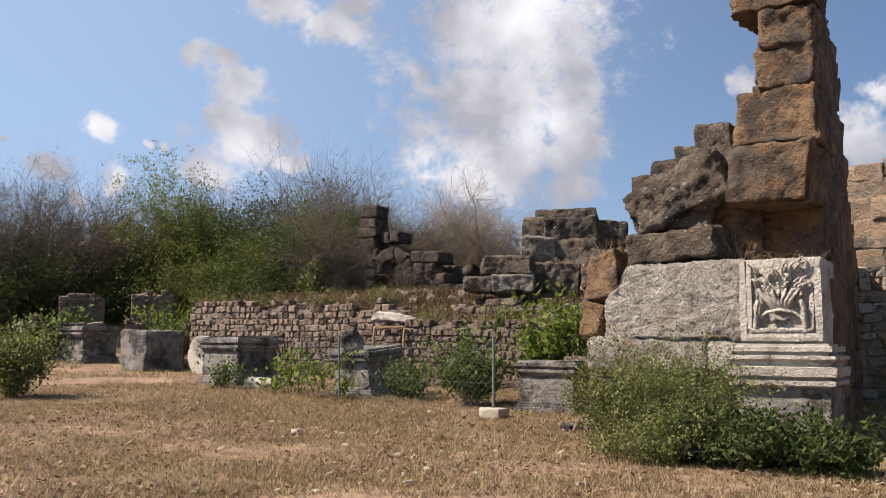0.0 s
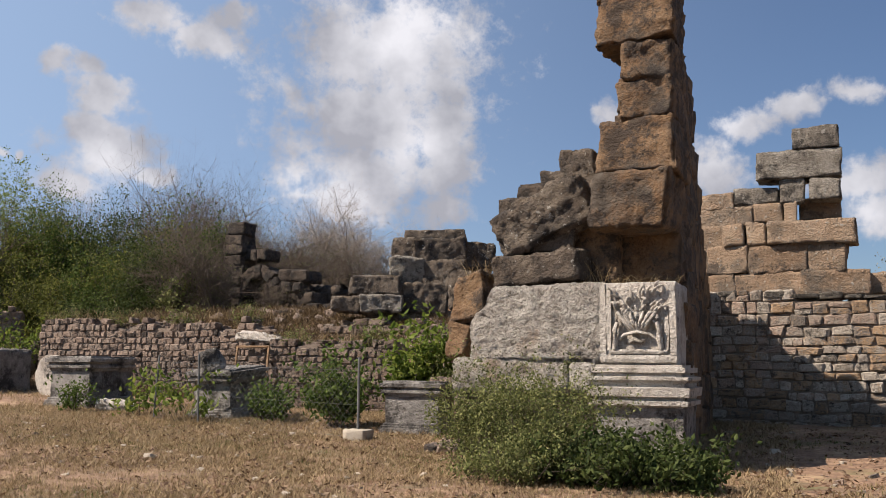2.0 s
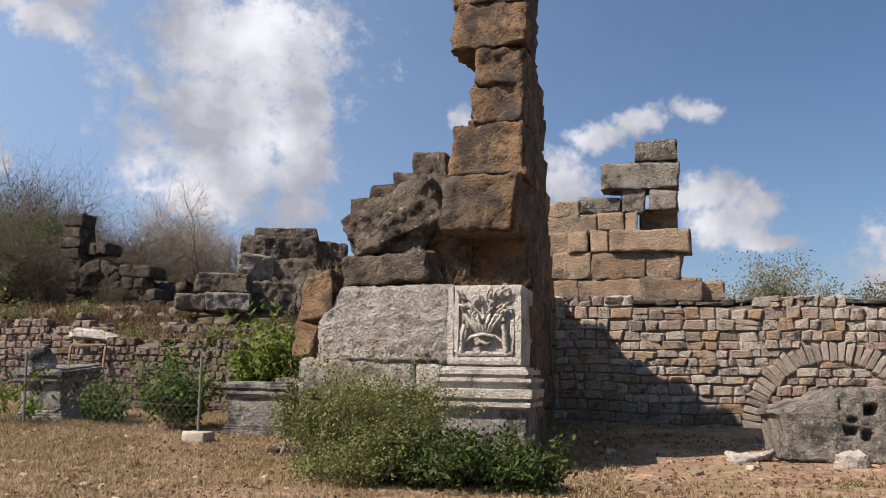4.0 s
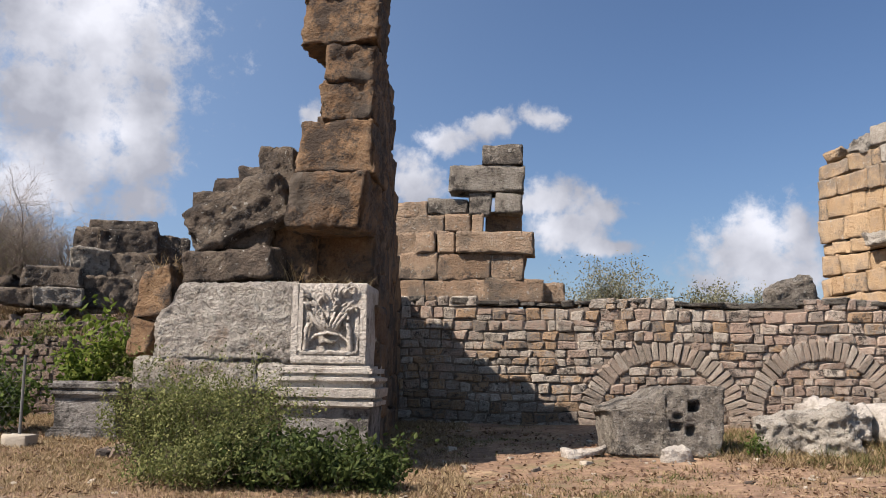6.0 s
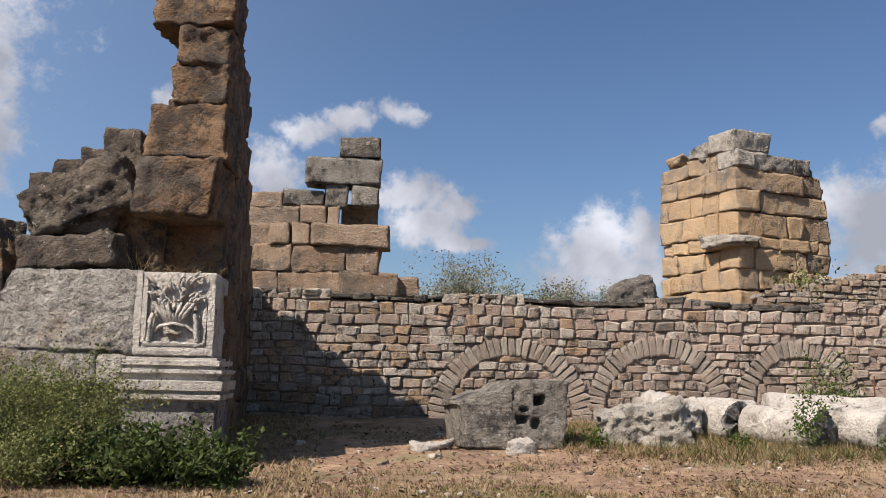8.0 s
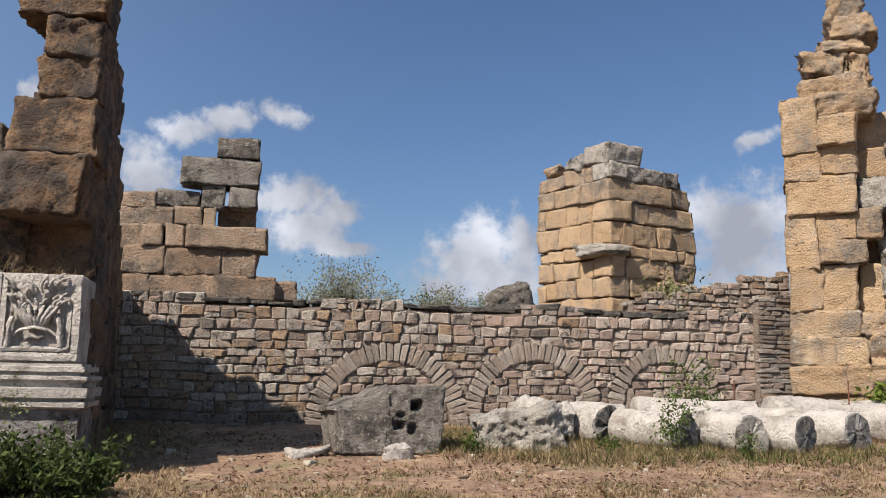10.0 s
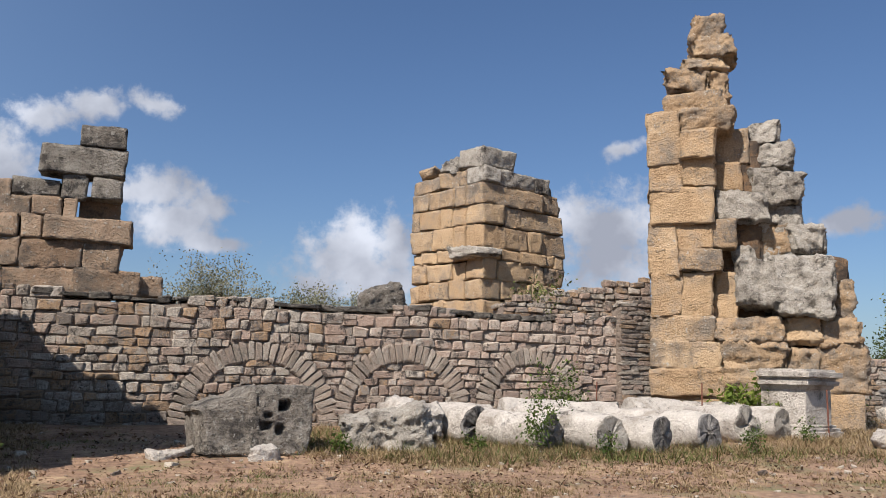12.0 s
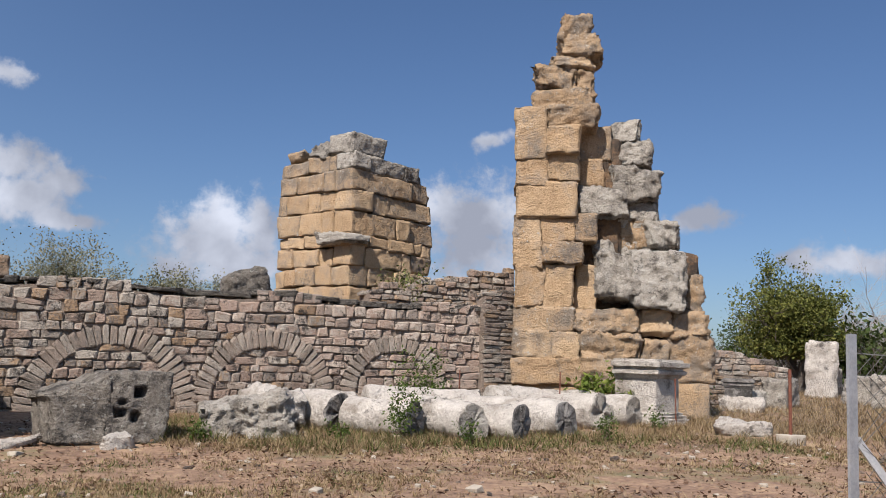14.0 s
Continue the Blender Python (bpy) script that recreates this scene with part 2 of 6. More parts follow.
RUINSTONE = material("brown_grey_ashlar", [(0.17, 0.11, 0.068), (0.33, 0.222, 0.14), (0.42, 0.305, 0.205), (0.50, 0.405, 0.30)], 1.8, 18, 1.1, 0.94, (0.20, 0.16, 0.12), 1.2, (0.46, 0.62), 0.35, 8, crust=((0.07, 0.057, 0.045), 1.0, 0.05), spots=0.03)
MARBLE = material("white_weathered_marble", [(0.30, 0.26, 0.22), (0.55, 0.50, 0.435), (0.71, 0.655, 0.575), (0.80, 0.75, 0.67)], 1.8, 18, 1.1, 0.85, (0.32, 0.275, 0.22), 1.1, (0.53, 0.66), 0.12, 14, crust=((0.07, 0.062, 0.054), 1.2, 0.02))
SOILED = material("soiled_white_marble", [(0.353, 0.307, 0.260), (0.614, 0.553, 0.479), (0.781, 0.721, 0.637), (0.865, 0.818, 0.735)], 4.0, 16, 1.9, 0.88, (0.56, 0.42, 0.31), 1.6, (0.58, 0.70), 0.1, 15, crust=((0.13, 0.115, 0.098), 1.1, 0.015))
GREYMARBLE = material("grey_weathered_marble", [(0.14, 0.13, 0.12), (0.28, 0.262, 0.242), (0.41, 0.386, 0.355), (0.52, 0.49, 0.45)], 2.4, 20, 1.2, 0.88, (0.08, 0.072, 0.064), 1.6, (0.48, 0.60), 0.15, 12, crust=((0.030, 0.027, 0.024), 1.1, 0.085), spots=0.02)
RUB = [(0.16, 0.135, 0.11), (0.24, 0.21, 0.18), (0.46, 0.30, 0.165), (0.40, 0.355, 0.30), (0.58, 0.51, 0.42), (0.33, 0.285, 0.235), (0.43, 0.31, 0.235), (0.52, 0.46, 0.385), (0.76, 0.69, 0.59)]
PINK = [(0.22, 0.16, 0.125), (0.44, 0.32, 0.245), (0.38, 0.325, 0.27), (0.56, 0.42, 0.325), (0.62, 0.535, 0.44), (0.44, 0.31, 0.235), (0.60, 0.50, 0.405), (0.76, 0.67, 0.56)]
RUBBLE = material("grey_and_ochre_rubble_stone", RUB, 4.0, 22, 1.0, 0.95, (0.12, 0.105, 0.09), 3.0, (0.57, 0.68), 1.6, 10, crust=((0.035, 0.030, 0.026), 2.2, 0.05))
RUBBLE_J = material("grey_and_ochre_rubble", RUB, 4.0, 22, 1.0, 0.95, (0.12, 0.105, 0.09), 3.0, (0.57, 0.68), 1.6, 10, island=True, crust=((0.035, 0.030, 0.026), 2.2, 0.05))
PINKRUBBLE = material("pinkish_brown_rubble_stone", PINK, 4.0, 22, 1.0, 0.95, (0.12, 0.105, 0.09), 3.0, (0.57, 0.68), 1.6, 10, crust=((0.035, 0.030, 0.026), 2.2, 0.05))
PINKRUBBLE_J = material("pinkish_brown_rubble", PINK, 4.0, 22, 1.0, 0.95, (0.12, 0.105, 0.09), 3.0, (0.57, 0.68), 1.6, 10, island=True, crust=((0.035, 0.030, 0.026), 2.2, 0.05))
BRUB = [(0.13, 0.095, 0.072), (0.25, 0.18, 0.135), (0.38, 0.285, 0.22), (0.29, 0.225, 0.175), (0.54, 0.455, 0.365)]
BROWNRUBBLE = material("brown_rubble_stone", BRUB, 3.5, 20, 1.0, 0.95, (0.06, 0.05, 0.042), 2.2, (0.55, 0.66), 0.7, 10, crust=((0.030, 0.025, 0.021), 1.4, 0.09))
BROWNRUBBLE_J = material("brown_rubble", BRUB, 3.5, 20, 1.0, 0.95, (0.06, 0.05, 0.042), 2.2, (0.55, 0.66), 0.7, 10, island=True, crust=((0.030, 0.025, 0.021), 1.4, 0.09))
ARCHSTONE = material("pale_arch_stone", [(0.28, 0.23, 0.18), (0.42, 0.365, 0.30), (0.54, 0.42, 0.33), (0.60, 0.53, 0.44), (0.74, 0.66, 0.55)], 4.0, 22, 1.0, 0.95, (0.16, 0.135, 0.11), 3.0, (0.57, 0.68), 0.6, 10)
MORTAR = material("earth_mortar", [(0.20, 0.155, 0.12), (0.34, 0.275, 0.215)], 4, 30, 0.8, 0.98)
EARTH = material("dry_earth_and_straw", [(0.10, 0.058, 0.037), (0.215, 0.132, 0.083), (0.31, 0.20, 0.125), (0.43, 0.315, 0.185)], 0.9, 6, 1.0, 0.98, (0.16, 0.145, 0.065), 0.5, (0.53, 0.66), 0.0, 0, "World")
CONCRETE = material("pale_concrete", [(0.36, 0.31, 0.24), (0.46, 0.41, 0.33)], 3, 30, 0.4, 0.9)
STEEL = material("galvanised_steel", [(0.36, 0.37, 0.38), (0.55, 0.56, 0.57)], 6, 40, 0.15, 0.5)
STEEL.node_tree.nodes["Principled BSDF"].inputs["Metallic"].default_value = 0.6
RUST = material("rusty_iron", [(0.13, 0.045, 0.025), (0.26, 0.09, 0.05)], 12, 60, 0.5, 0.85)
WOOD = material("weathered_timber", [(0.20, 0.12, 0.065), (0.34, 0.22, 0.12)], 6, 40, 0.5, 0.9)
BARK = material("grey_brown_bark", [(0.09, 0.07, 0.055), (0.18, 0.15, 0.12)], 8, 40, 0.6, 0.95)
TWIG = material("dry_grey_brown_twigs", [(0.085, 0.062, 0.046), (0.19, 0.145, 0.11)], 5, 30, 0.3, 0.95)
PALETWIG = material("pale_dry_twigs", [(0.30, 0.26, 0.225), (0.46, 0.41, 0.36)], 5, 30, 0.3, 0.95)
LEAF = plant("mid_green_leaves", [(0.04, 0.065, 0.014), (0.085, 0.135, 0.026), (0.16, 0.21, 0.05)])
DARKLEAF = plant("dark_green_leaves", [(0.028, 0.042, 0.012), (0.055, 0.082, 0.02), (0.11, 0.135, 0.04)])
BRIGHTLEAF = plant("yellow_green_leaves", [(0.08, 0.12, 0.02), (0.15, 0.21, 0.035), (0.26, 0.30, 0.065)], 0.45)
GREYLEAF = plant("olive_grey_leaves", [(0.062, 0.078, 0.022), (0.16, 0.18, 0.055), (0.32, 0.325, 0.13)])
SAGE = plant("sage_grey_leaves", [(0.13, 0.13, 0.075), (0.22, 0.22, 0.135), (0.34, 0.33, 0.23)])
OLIVELEAF = plant("olive_yellow_leaves", [(0.06, 0.075, 0.017), (0.14, 0.155, 0.035), (0.28, 0.28, 0.07)], 0.4)
STRAW = plant("dry_straw_grass", [(0.15, 0.095, 0.05), (0.28, 0.20, 0.105), (0.44, 0.35, 0.20)], 0.3)
GREENGRASS = plant("green_weeds", [(0.05, 0.075, 0.018), (0.11, 0.13, 0.035), (0.20, 0.19, 0.07)], 0.35)
WIRE = material("dull_grey_wire", [(0.10, 0.10, 0.095), (0.18, 0.18, 0.17)], 6, 40, 0.1, 0.7)

# ---------------- mesh builders ----------------
rng = random.Random(7)


def sm(t):
    t = max(0.0, min(1.0, t))
    return t * t * (3 - 2 * t)


def gz(x, y):
    """Height of the ground."""
    r = math.hypot(x, y)
    z = min(0.034 * max(0.0, r - 14), 1.1)
    y0 = 21.2 if x > -15.6 else 23.6
    z += ((1.4 if x > -15.6 else 1.75) * sm((y - y0) / 0.9) + 1.0 * sm((y - y0) / 5)) * sm((-7.5 - x) / 1.5) * sm((x + 29) / 4)
    z += 2.2 * sm((r - 41) / 6) * sm((-6 - x) / 4)
    z += 1.9 * sm((y - 22.7) / 1.0) * sm((x + 7.5) / 2) * sm((19 - x) / 4)
    # a shallow hollow beside the pier
    z -= 0.15 * math.exp(-((x + 1.0) ** 2 + (y - 15.2) ** 2) / 5.5)
    return z


def mesh_object(name, verts, faces, mat, parent=None, smooth=False):
    me = bpy.data.meshes.new(name)
    me.from_pydata(verts, [], faces)
    me.materials.append(mat)
    if smooth:
        me.polygons.foreach_set("use_smooth", [True] * len(me.polygons))
    me.update()
    ob = new(name, me)
    if parent is not None:
        ob.parent = parent
    return ob


def part(name, bm, mat, parent, label=""):
    me = bpy.data.meshes.new(name)
    bm.to_mesh(me)
    bm.free()
    me.materials.append(mat)
    ob = new(name, me)
    ob.parent = parent
    return tagged(ob, label)


def thing(name, m, label, category, group="", kind=""):
    ob = new(name)
    ob.matrix_world = m
    return tagged(ob, label, category, group, kind)


def fbm(p, octaves=4):
    s, a, f = 0.0, 1.0, 1.0
    for _ in range(octaves):
        s += a * noise.noise(p * f)
        a, f = a * 0.5, f * 2.1
    return s


def rough_box(w, d, h, amp=0.04, r=0.06, step=0.12, seed=0.0, dents=(), taper=0.0, freq=2.8):
    """Weathered block, centred: rounded edges, uneven faces, chipped corners. dents: (u, v, half u, half v, depth) on the front."""
    half = (w / 2, d / 2, h / 2)
    rs = random.Random(int(seed * 131) + 5)
    corner = [Vector([rs.uniform(-1, 1) * amp * 1.5 for _ in range(3)]) for _ in range(8)]
    seg = [max(5, min(44, 2 + int(round(2 * s / step)))) for s in half]
    index, verts, faces = {}, [], []

    def vid(i, j, k):
        key = (i, j, k)
        if key not in index:
            index[key] = len(verts)
            rr = min(r, 0.45 * min(half))
            p = Vector([-half[a] if q == 0 else half[a] if q == seg[a] else -half[a] + rr + 2 * (half[a] - rr) * (q - 1) / (seg[a] - 2) for a, q in enumerate((i, j, k))])
            q = Vector([max(-(half[a] - rr), min(half[a] - rr, p[a])) for a in range(3)])
            off = p - q
            nrm = off.normalized() if off.length > 1e-6 else Vector((0, 0, 1))
            edge = sum(1 for a in range(3) if abs(off[a]) > 1e-6)
            c = p * freq + Vector((seed * 7.3, seed * 3.1, seed * 5.7))
            f = fbm(c, 5) + 0.55 * fbm(c * 3.4, 2)
            b = q + nrm * rr + nrm * amp * f
            if edge >= 2:
                b -= nrm * max(0.0, fbm(c * 0.8 + Vector((9, 4, 2)), 4) + 0.1) * amp * 3.4
            if j == 0:
                for u, v, su, sv, dep in dents:
                    if abs(b.x - u) < su and abs(b.z - v) < sv:
                        b.y += dep
            fx, fy, fz = (min(1, max(0, p[a] / (2 * half[a]) + 0.5)) for a in range(3))
            for o in range(8):
                b += corner[o] * ((fx if o & 1 else 1 - fx) * (fy if o & 2 else 1 - fy) * (fz if o & 4 else 1 - fz))
            if taper:
                k2 = 1 - taper * (0.5 - b.z / h)
                b.x *= k2
                b.y *= k2
            verts.append(b)
        return index[key]

    a, b, c = seg
    for i in range(a):
        for j in range(b):
            faces.append((vid(i, j, c), vid(i + 1, j, c), vid(i + 1, j + 1, c), vid(i, j + 1, c)))
            faces.append((vid(i, j, 0), vid(i, j + 1, 0), vid(i + 1, j + 1, 0), vid(i + 1, j, 0)))
    for i in range(a):
        for k in range(c):
            faces.append((vid(i, 0, k), vid(i + 1, 0, k), vid(i + 1, 0, k + 1), vid(i, 0, k + 1)))
            faces.append((vid(i, b, k), vid(i, b, k + 1), vid(i + 1, b, k + 1), vid(i + 1, b, k)))
    for j in range(b):
        for k in range(c):
            faces.append((vid(0, j, k), vid(0, j, k + 1), vid(0, j + 1, k + 1), vid(0, j + 1, k)))
            faces.append((vid(a, j, k), vid(a, j + 1, k), vid(a, j + 1, k + 1), vid(a, j, k + 1)))
    return verts, faces


seed_count = [0]


def stone(name, parent, m, w, d, h, mat, amp=0.04, r=0.06, step=0.12, label="", dents=(), taper=0.0, freq=2.8):
    seed_count[0] += 1
    v, f = rough_box(w, d, h, amp, r, step, seed_count[0], dents, taper, freq)
    ob = mesh_object(name, v, f, mat, parent, True)
    ob.matrix_basis = m
    return tagged(ob, label)


def ashlar(parent, mats, lean, wear, x, z, w, h, y, d):
    """One block of a standing ruin: centre x and z, width, height, front y, depth."""
    mat = mats[rng.randrange(len(mats))]
    if parent.name == "ruined_tower":
        grey = 0.7 if z > 7.4 else 0.8 if x > 1.6 else 0.25
        mat = OCHRE if rng.random() > grey else PALELICHEN if x > 1.6 and z > 3.6 and rng.random() < 0.5 else OCHREGREY
        if x > 1.2 and z > 3.4 and rng.random() < 0.6:
            mat = PALELICHEN
        if d > 1.75 and 3.2 < z < 5.2 and x > 1.2:
            mat = PALELICHEN
    elif parent.name == "ruined_ashlar_wall" and z > 5.6:
        mat = LICHEN
    m = Matrix.Translation((x, y + d / 2, z)) @ pose(0, 0, 0, rng.uniform(-lean, lean), rng.uniform(-lean, lean), rng.uniform(-lean, lean))
    broken = parent.name == "ruined_tower" and (x > 1.6 or z > 8.3) or parent.name == "ruined_pier" and 4.0 < z < 4.7
    loose = parent.name != "ruined_tower" and parent.name != "ruined_ashlar_wall"
    depth = wear * min(1, h + 0.2) * (0.95 if parent.name == "ruined_pier" else 1.9 if broken else 1 if loose else 0.75)
    return stone("block", parent, m, w * (1.05 if broken else 1.012), d, h * (1.05 if broken else 1.012), mat, depth, 0.085 if broken and parent.name != "ruined_pier" else 0.035 if loose else 0.02, 0.07)


def chamfered(seed):
    """Unit stone with worn edges, 24 corners."""
    rn = random.Random(seed)
    verts, c = [], 0.10
    for sx in (-1, 1):
        for sy in (-1, 1):
            for sz in (-1, 1):
                j = [rn.uniform(-0.085, 0.085) for _ in range(3)]
                cc = c * rn.uniform(0.6, 1.5)
                for a in range(3):
                    p = [0.5 * s for s in (sx, sy, sz)]
                    for b in range(3):
                        if b != a:
                            p[b] -= (sx, sy, sz)[b] * cc
                    verts.append(Vector((p[0] + j[0], p[1] + j[1] * 0.6, p[2] + j[2])))
    bm = bmesh.new()
    bv = [bm.verts.new(v) for v in verts]
    bmesh.ops.convex_hull(bm, input=bv)
    me = bpy.data.meshes.new("stone")
    bm.to_mesh(me)
    bm.free()
    return me


STONES = [chamfered(i) for i in range(12)]
STONE_SETS = {}


def stone_set(mat):
    if mat.name not in STONE_SETS:
        made = []
        for me in STONES:
            c = me.copy()
            c.materials.append(mat)
            made.append(c)
        STONE_SETS[mat.name] = made
    return STONE_SETS[mat.name]


def lay(parent, cells, mat, mat_joined, limit, name="stone"):
    """cells: (matrix, size). The first ones become stones of their own, the others one joined mesh."""
    meshes = stone_set(mat)
    verts, faces = [], []
    for i, (m, s) in enumerate(cells):
        k = rng.randrange(len(meshes))
        full = m @ Matrix.Diagonal((s[0], s[1], s[2], 1))
        if i < limit:
            ob = new(name, meshes[k])
            ob.parent = parent
            ob.matrix_basis = full
        else:
            base = len(verts)
            verts += [full @ v.co for v in STONES[k].vertices]
            faces += [tuple(base + q for q in p.vertices) for p in STONES[k].polygons]
    if verts:
        tagged(mesh_object("masonry", verts, faces, mat_joined, parent), kind="stuff")


def masonry(parent, length, low, top, depth, mats, course=0.17, run=0.38, arches=(), limit=300, gap=0.018, ragged=0.0, other=None, coping=None):
    """Coursed rubble wall along +x in the parent's space, its face at y = 0 looking to -y. top: height over x."""
    cells, z = [], low
    peak = max(top(length * i / 20) for i in range(21))
    while z < peak - 0.03:
        h = course * rng.uniform(0.74, 1.24)
        zc = z + h / 2
        spans, x = [(0.0, length)], 0
        for cx, cz, r0, r1 in arches:
            if zc - cz < r1 and zc > cz:
                o = math.sqrt(r1 * r1 - (zc - cz) ** 2)
                i = math.sqrt(max(0.0, r0 * r0 - (zc - cz) ** 2))
                cut = []
                for a, b in spans:
                    for c, e in ((a, min(b, cx - o)), (max(a, cx - i), min(b, cx + i)), (max(a, cx + o), b)):
                        if e - c > 0.06:
                            cut.append((c, e))
                spans = cut
        for a, b in spans:
            x = a
            while x < b - 0.02:
                w = run * rng.uniform(0.5, 1.5)
                if b - x - w < 0.16:
                    w = b - x
                t = top(min(length, x + w / 2)) + rng.uniform(-ragged, ragged)
                if zc < t:
                    hh = h * rng.uniform(0.92, 1.06)
                    wave = 0.06 * noise.noise(Vector((x * 0.6, z * 0.8, length)))
                    m = Matrix.Translation((x + w / 2, depth * 0.25 + rng.uniform(-0.035, 0.03), z + wave + hh / 2)) @ pose(0, 0, 0, rng.uniform(-5, 5), rng.uniform(-3.5, 3.5), rng.uniform(-5, 5))
                    if rng.random() < 0.10 and h > course * 1.1:
                        cut = hh * rng.uniform(0.4, 0.6)
                        cells.append((m @ Matrix.Translation((0, 0, (cut - hh) / 2)), (w - gap, depth * 0.5, cut - gap)))
                        cells.append((m @ Matrix.Translation((0, 0.01, cut / 2)), (w - gap, depth * 0.5, hh - cut - gap)))
                    else:
                        cells.append((m, (w - gap * rng.uniform(0.7, 1.8), depth * 0.5, hh - gap * rng.uniform(0.7, 1.8))))
                x += w
        z += h
    ring = []
    for cx, cz, r0, r1 in arches:
        n = int(math.pi * (r0 + r1) / 2 / 0.165)
        for i in range(n):
            a = math.pi * (i + 0.5) / n
            if r1 * math.sin(a) + cz < low + 0.1:
                continue
            k = rng.uniform(0.93, 1.04)
            m = Matrix.Translation((cx + math.cos(a) * (r0 + r1) / 2, depth * 0.24 - rng.uniform(0.0, 0.03), cz + math.sin(a) * (r0 + r1) / 2)) @ pose(0, 0, 0, 0, 90 - math.degrees(a) + rng.uniform(-3, 3), 0)
            ring.append((m, (math.pi * (r0 + r1) / 2 / n * rng.uniform(0.88, 1.0), depth * 0.5, (r1 - r0) * k)))
    lay(parent, ring, ARCHSTONE, ARCHSTONE, len(ring), "voussoir")
    if other:
        # the stone turns pinker along the wall, in a ragged transition
        first = [c for c in cells if c[0].translation.x + 3.0 * noise.noise(c[0].translation * 0.9) + rng.uniform(-2.5, 2.5) < other[2]]
        kept = set(map(id, first))
        second = [c for c in cells if id(c) not in kept]
        share = max(0, limit - len(ring)) // 2
        lay(parent, first, mats[0], mats[1], share)
        lay(parent, second, other[0], other[1], share)
    else:
        lay(parent, cells, mats[0], mats[1], max(0, limit - len(ring)))
    if coping:
        x, slabs = 0.0, []
        while x < length - 0.2:
            w = min(rng.uniform(0.25, 0.75), length - x)
            hh = rng.uniform(0.08, 0.17)
            slabs.append((Matrix.Translation((x + w / 2, depth * 0.3 + rng.uniform(-0.05, 0.04), top(x + w / 2) + hh * 0.2)) @ pose(0, 0, 0, rng.uniform(-4, 4), rng.uniform(-4, 4), rng.uniform(-5, 5)), (w - 0.02, depth * 0.56, hh)))
            x += w
        lay(parent, slabs, coping, coping, len(slabs), "coping_stone")
    n = max(2, int(length / 0.4))
    v, f = [], []
    for i in range(n + 1):
        x = length * i / n
        t = top(x) - 0.10
        v += [(x, 0.055, low - 0.4), (x, 0.055, t), (x, depth, t), (x, depth, low - 0.4)]
    for i in range(n):
        b = i * 4
        f += [(b, b + 4, b + 5, b + 1), (b + 1, b + 5, b + 6, b + 2), (b + 2, b + 6, b + 7, b + 3)]
    e = n * 4
    f += [(0, 1, 2, 3), (e, e + 3, e + 2, e + 1)]
    mesh_object("core", v, f, MORTAR, parent)
    # rough capping behind the face
    cap = []
    for i in range(int(length / 0.3)):
        x = (i + rng.random()) * 0.3
        s = (rng.uniform(0.2, 0.45), depth * 0.45, rng.uniform(0.1, 0.18))
        cap.append((Matrix.Translation((min(x, length - 0.2), depth * 0.72, top(min(x, length)) - 0.07)) @ pose(0, 0, 0, rng.uniform(-8, 8), rng.uniform(-8, 8), rng.uniform(-20, 20)), s))
    lay(parent, cap, mats[0], mats[1], 0)


def tube(verts, faces, pts, radii, sides=5):
    base = len(verts)
    for i, p in enumerate(pts):
        a = pts[min(i + 1, len(pts) - 1)] - pts[max(i - 1, 0)]
        q = a.to_track_quat("Z", "Y")
        for s in range(sides):
            t = 2 * math.pi * s / sides
            verts.append(p + q @ Vector((math.cos(t) * radii[i], math.sin(t) * radii[i], 0)))
    for i in range(len(pts) - 1):
        for s in range(sides):
            s2 = (s + 1) % sides
            faces.append((base + i * sides + s, base + i * sides + s2, base + (i + 1) * sides + s2, base + (i + 1) * sides + s))


def branch(verts, faces, rn, p, d, length, rad, depth, ends, spread=0.5, up=0.15, sides=3, kids=(3, 5)):
    n = 4 if depth > 1 else 2 if depth else 1
    pts, radii, q = [p.copy()], [rad], p.copy()
    for i in range(n):
        d = (d + Vector((rn.gauss(0, 0.12), rn.gauss(0, 0.12), rn.gauss(0, 0.08) + up * 0.25))).normalized()
        q = q + d * length / n
        pts.append(q.copy())
        radii.append(rad * (1 - 0.6 * (i + 1) / n))
    tube(verts, faces, pts, radii, sides if depth > 0 else 3)
    ends.append(pts[-1])
    ends.append(pts[-2] if n > 1 else (pts[0] + pts[1]) / 2)
    if depth > 0:
        for _ in range(rn.randint(*kids)):
            i = rn.randint(1, n)
            side = Vector((rn.gauss(0, 1), rn.gauss(0, 1), rn.gauss(0, 0.6))).normalized()
            nd = (d * (1 - spread) + side * spread + Vector((0, 0, up))).normalized()
            branch(verts, faces, rn, pts[i], nd, length * rn.uniform(0.45, 0.75), radii[i] * 0.65, depth - 1, ends, spread, up, sides, kids)


def leaf_mesh(rn, points, n, size, scatter, stretch=1.7, droop=0.0):
    verts, faces = [], []
    for _ in range(n):
        c = rn.choice(points) + Vector((rn.gauss(0, scatter), rn.gauss(0, scatter), rn.gauss(0, scatter * 0.8)))
        s = size * rn.uniform(0.6, 1.35)
        q = Euler((rn.uniform(-1.2, 1.2), rn.uniform(-1.2, 1.2) + droop, rn.uniform(0, 6.283))).to_quaternion()
        a, b, k = q @ Vector((s * stretch / 2, 0, 0)), q @ Vector((0, s / 2, 0)), q @ Vector((0, 0, s * 0.12))
        i = len(verts)
        verts += [c - a, c + b * 0.9 - k, c + a, c - b * 0.9 - k]
        faces += [(i, i + 1, i + 2), (i, i + 2, i + 3)]
    return verts, faces


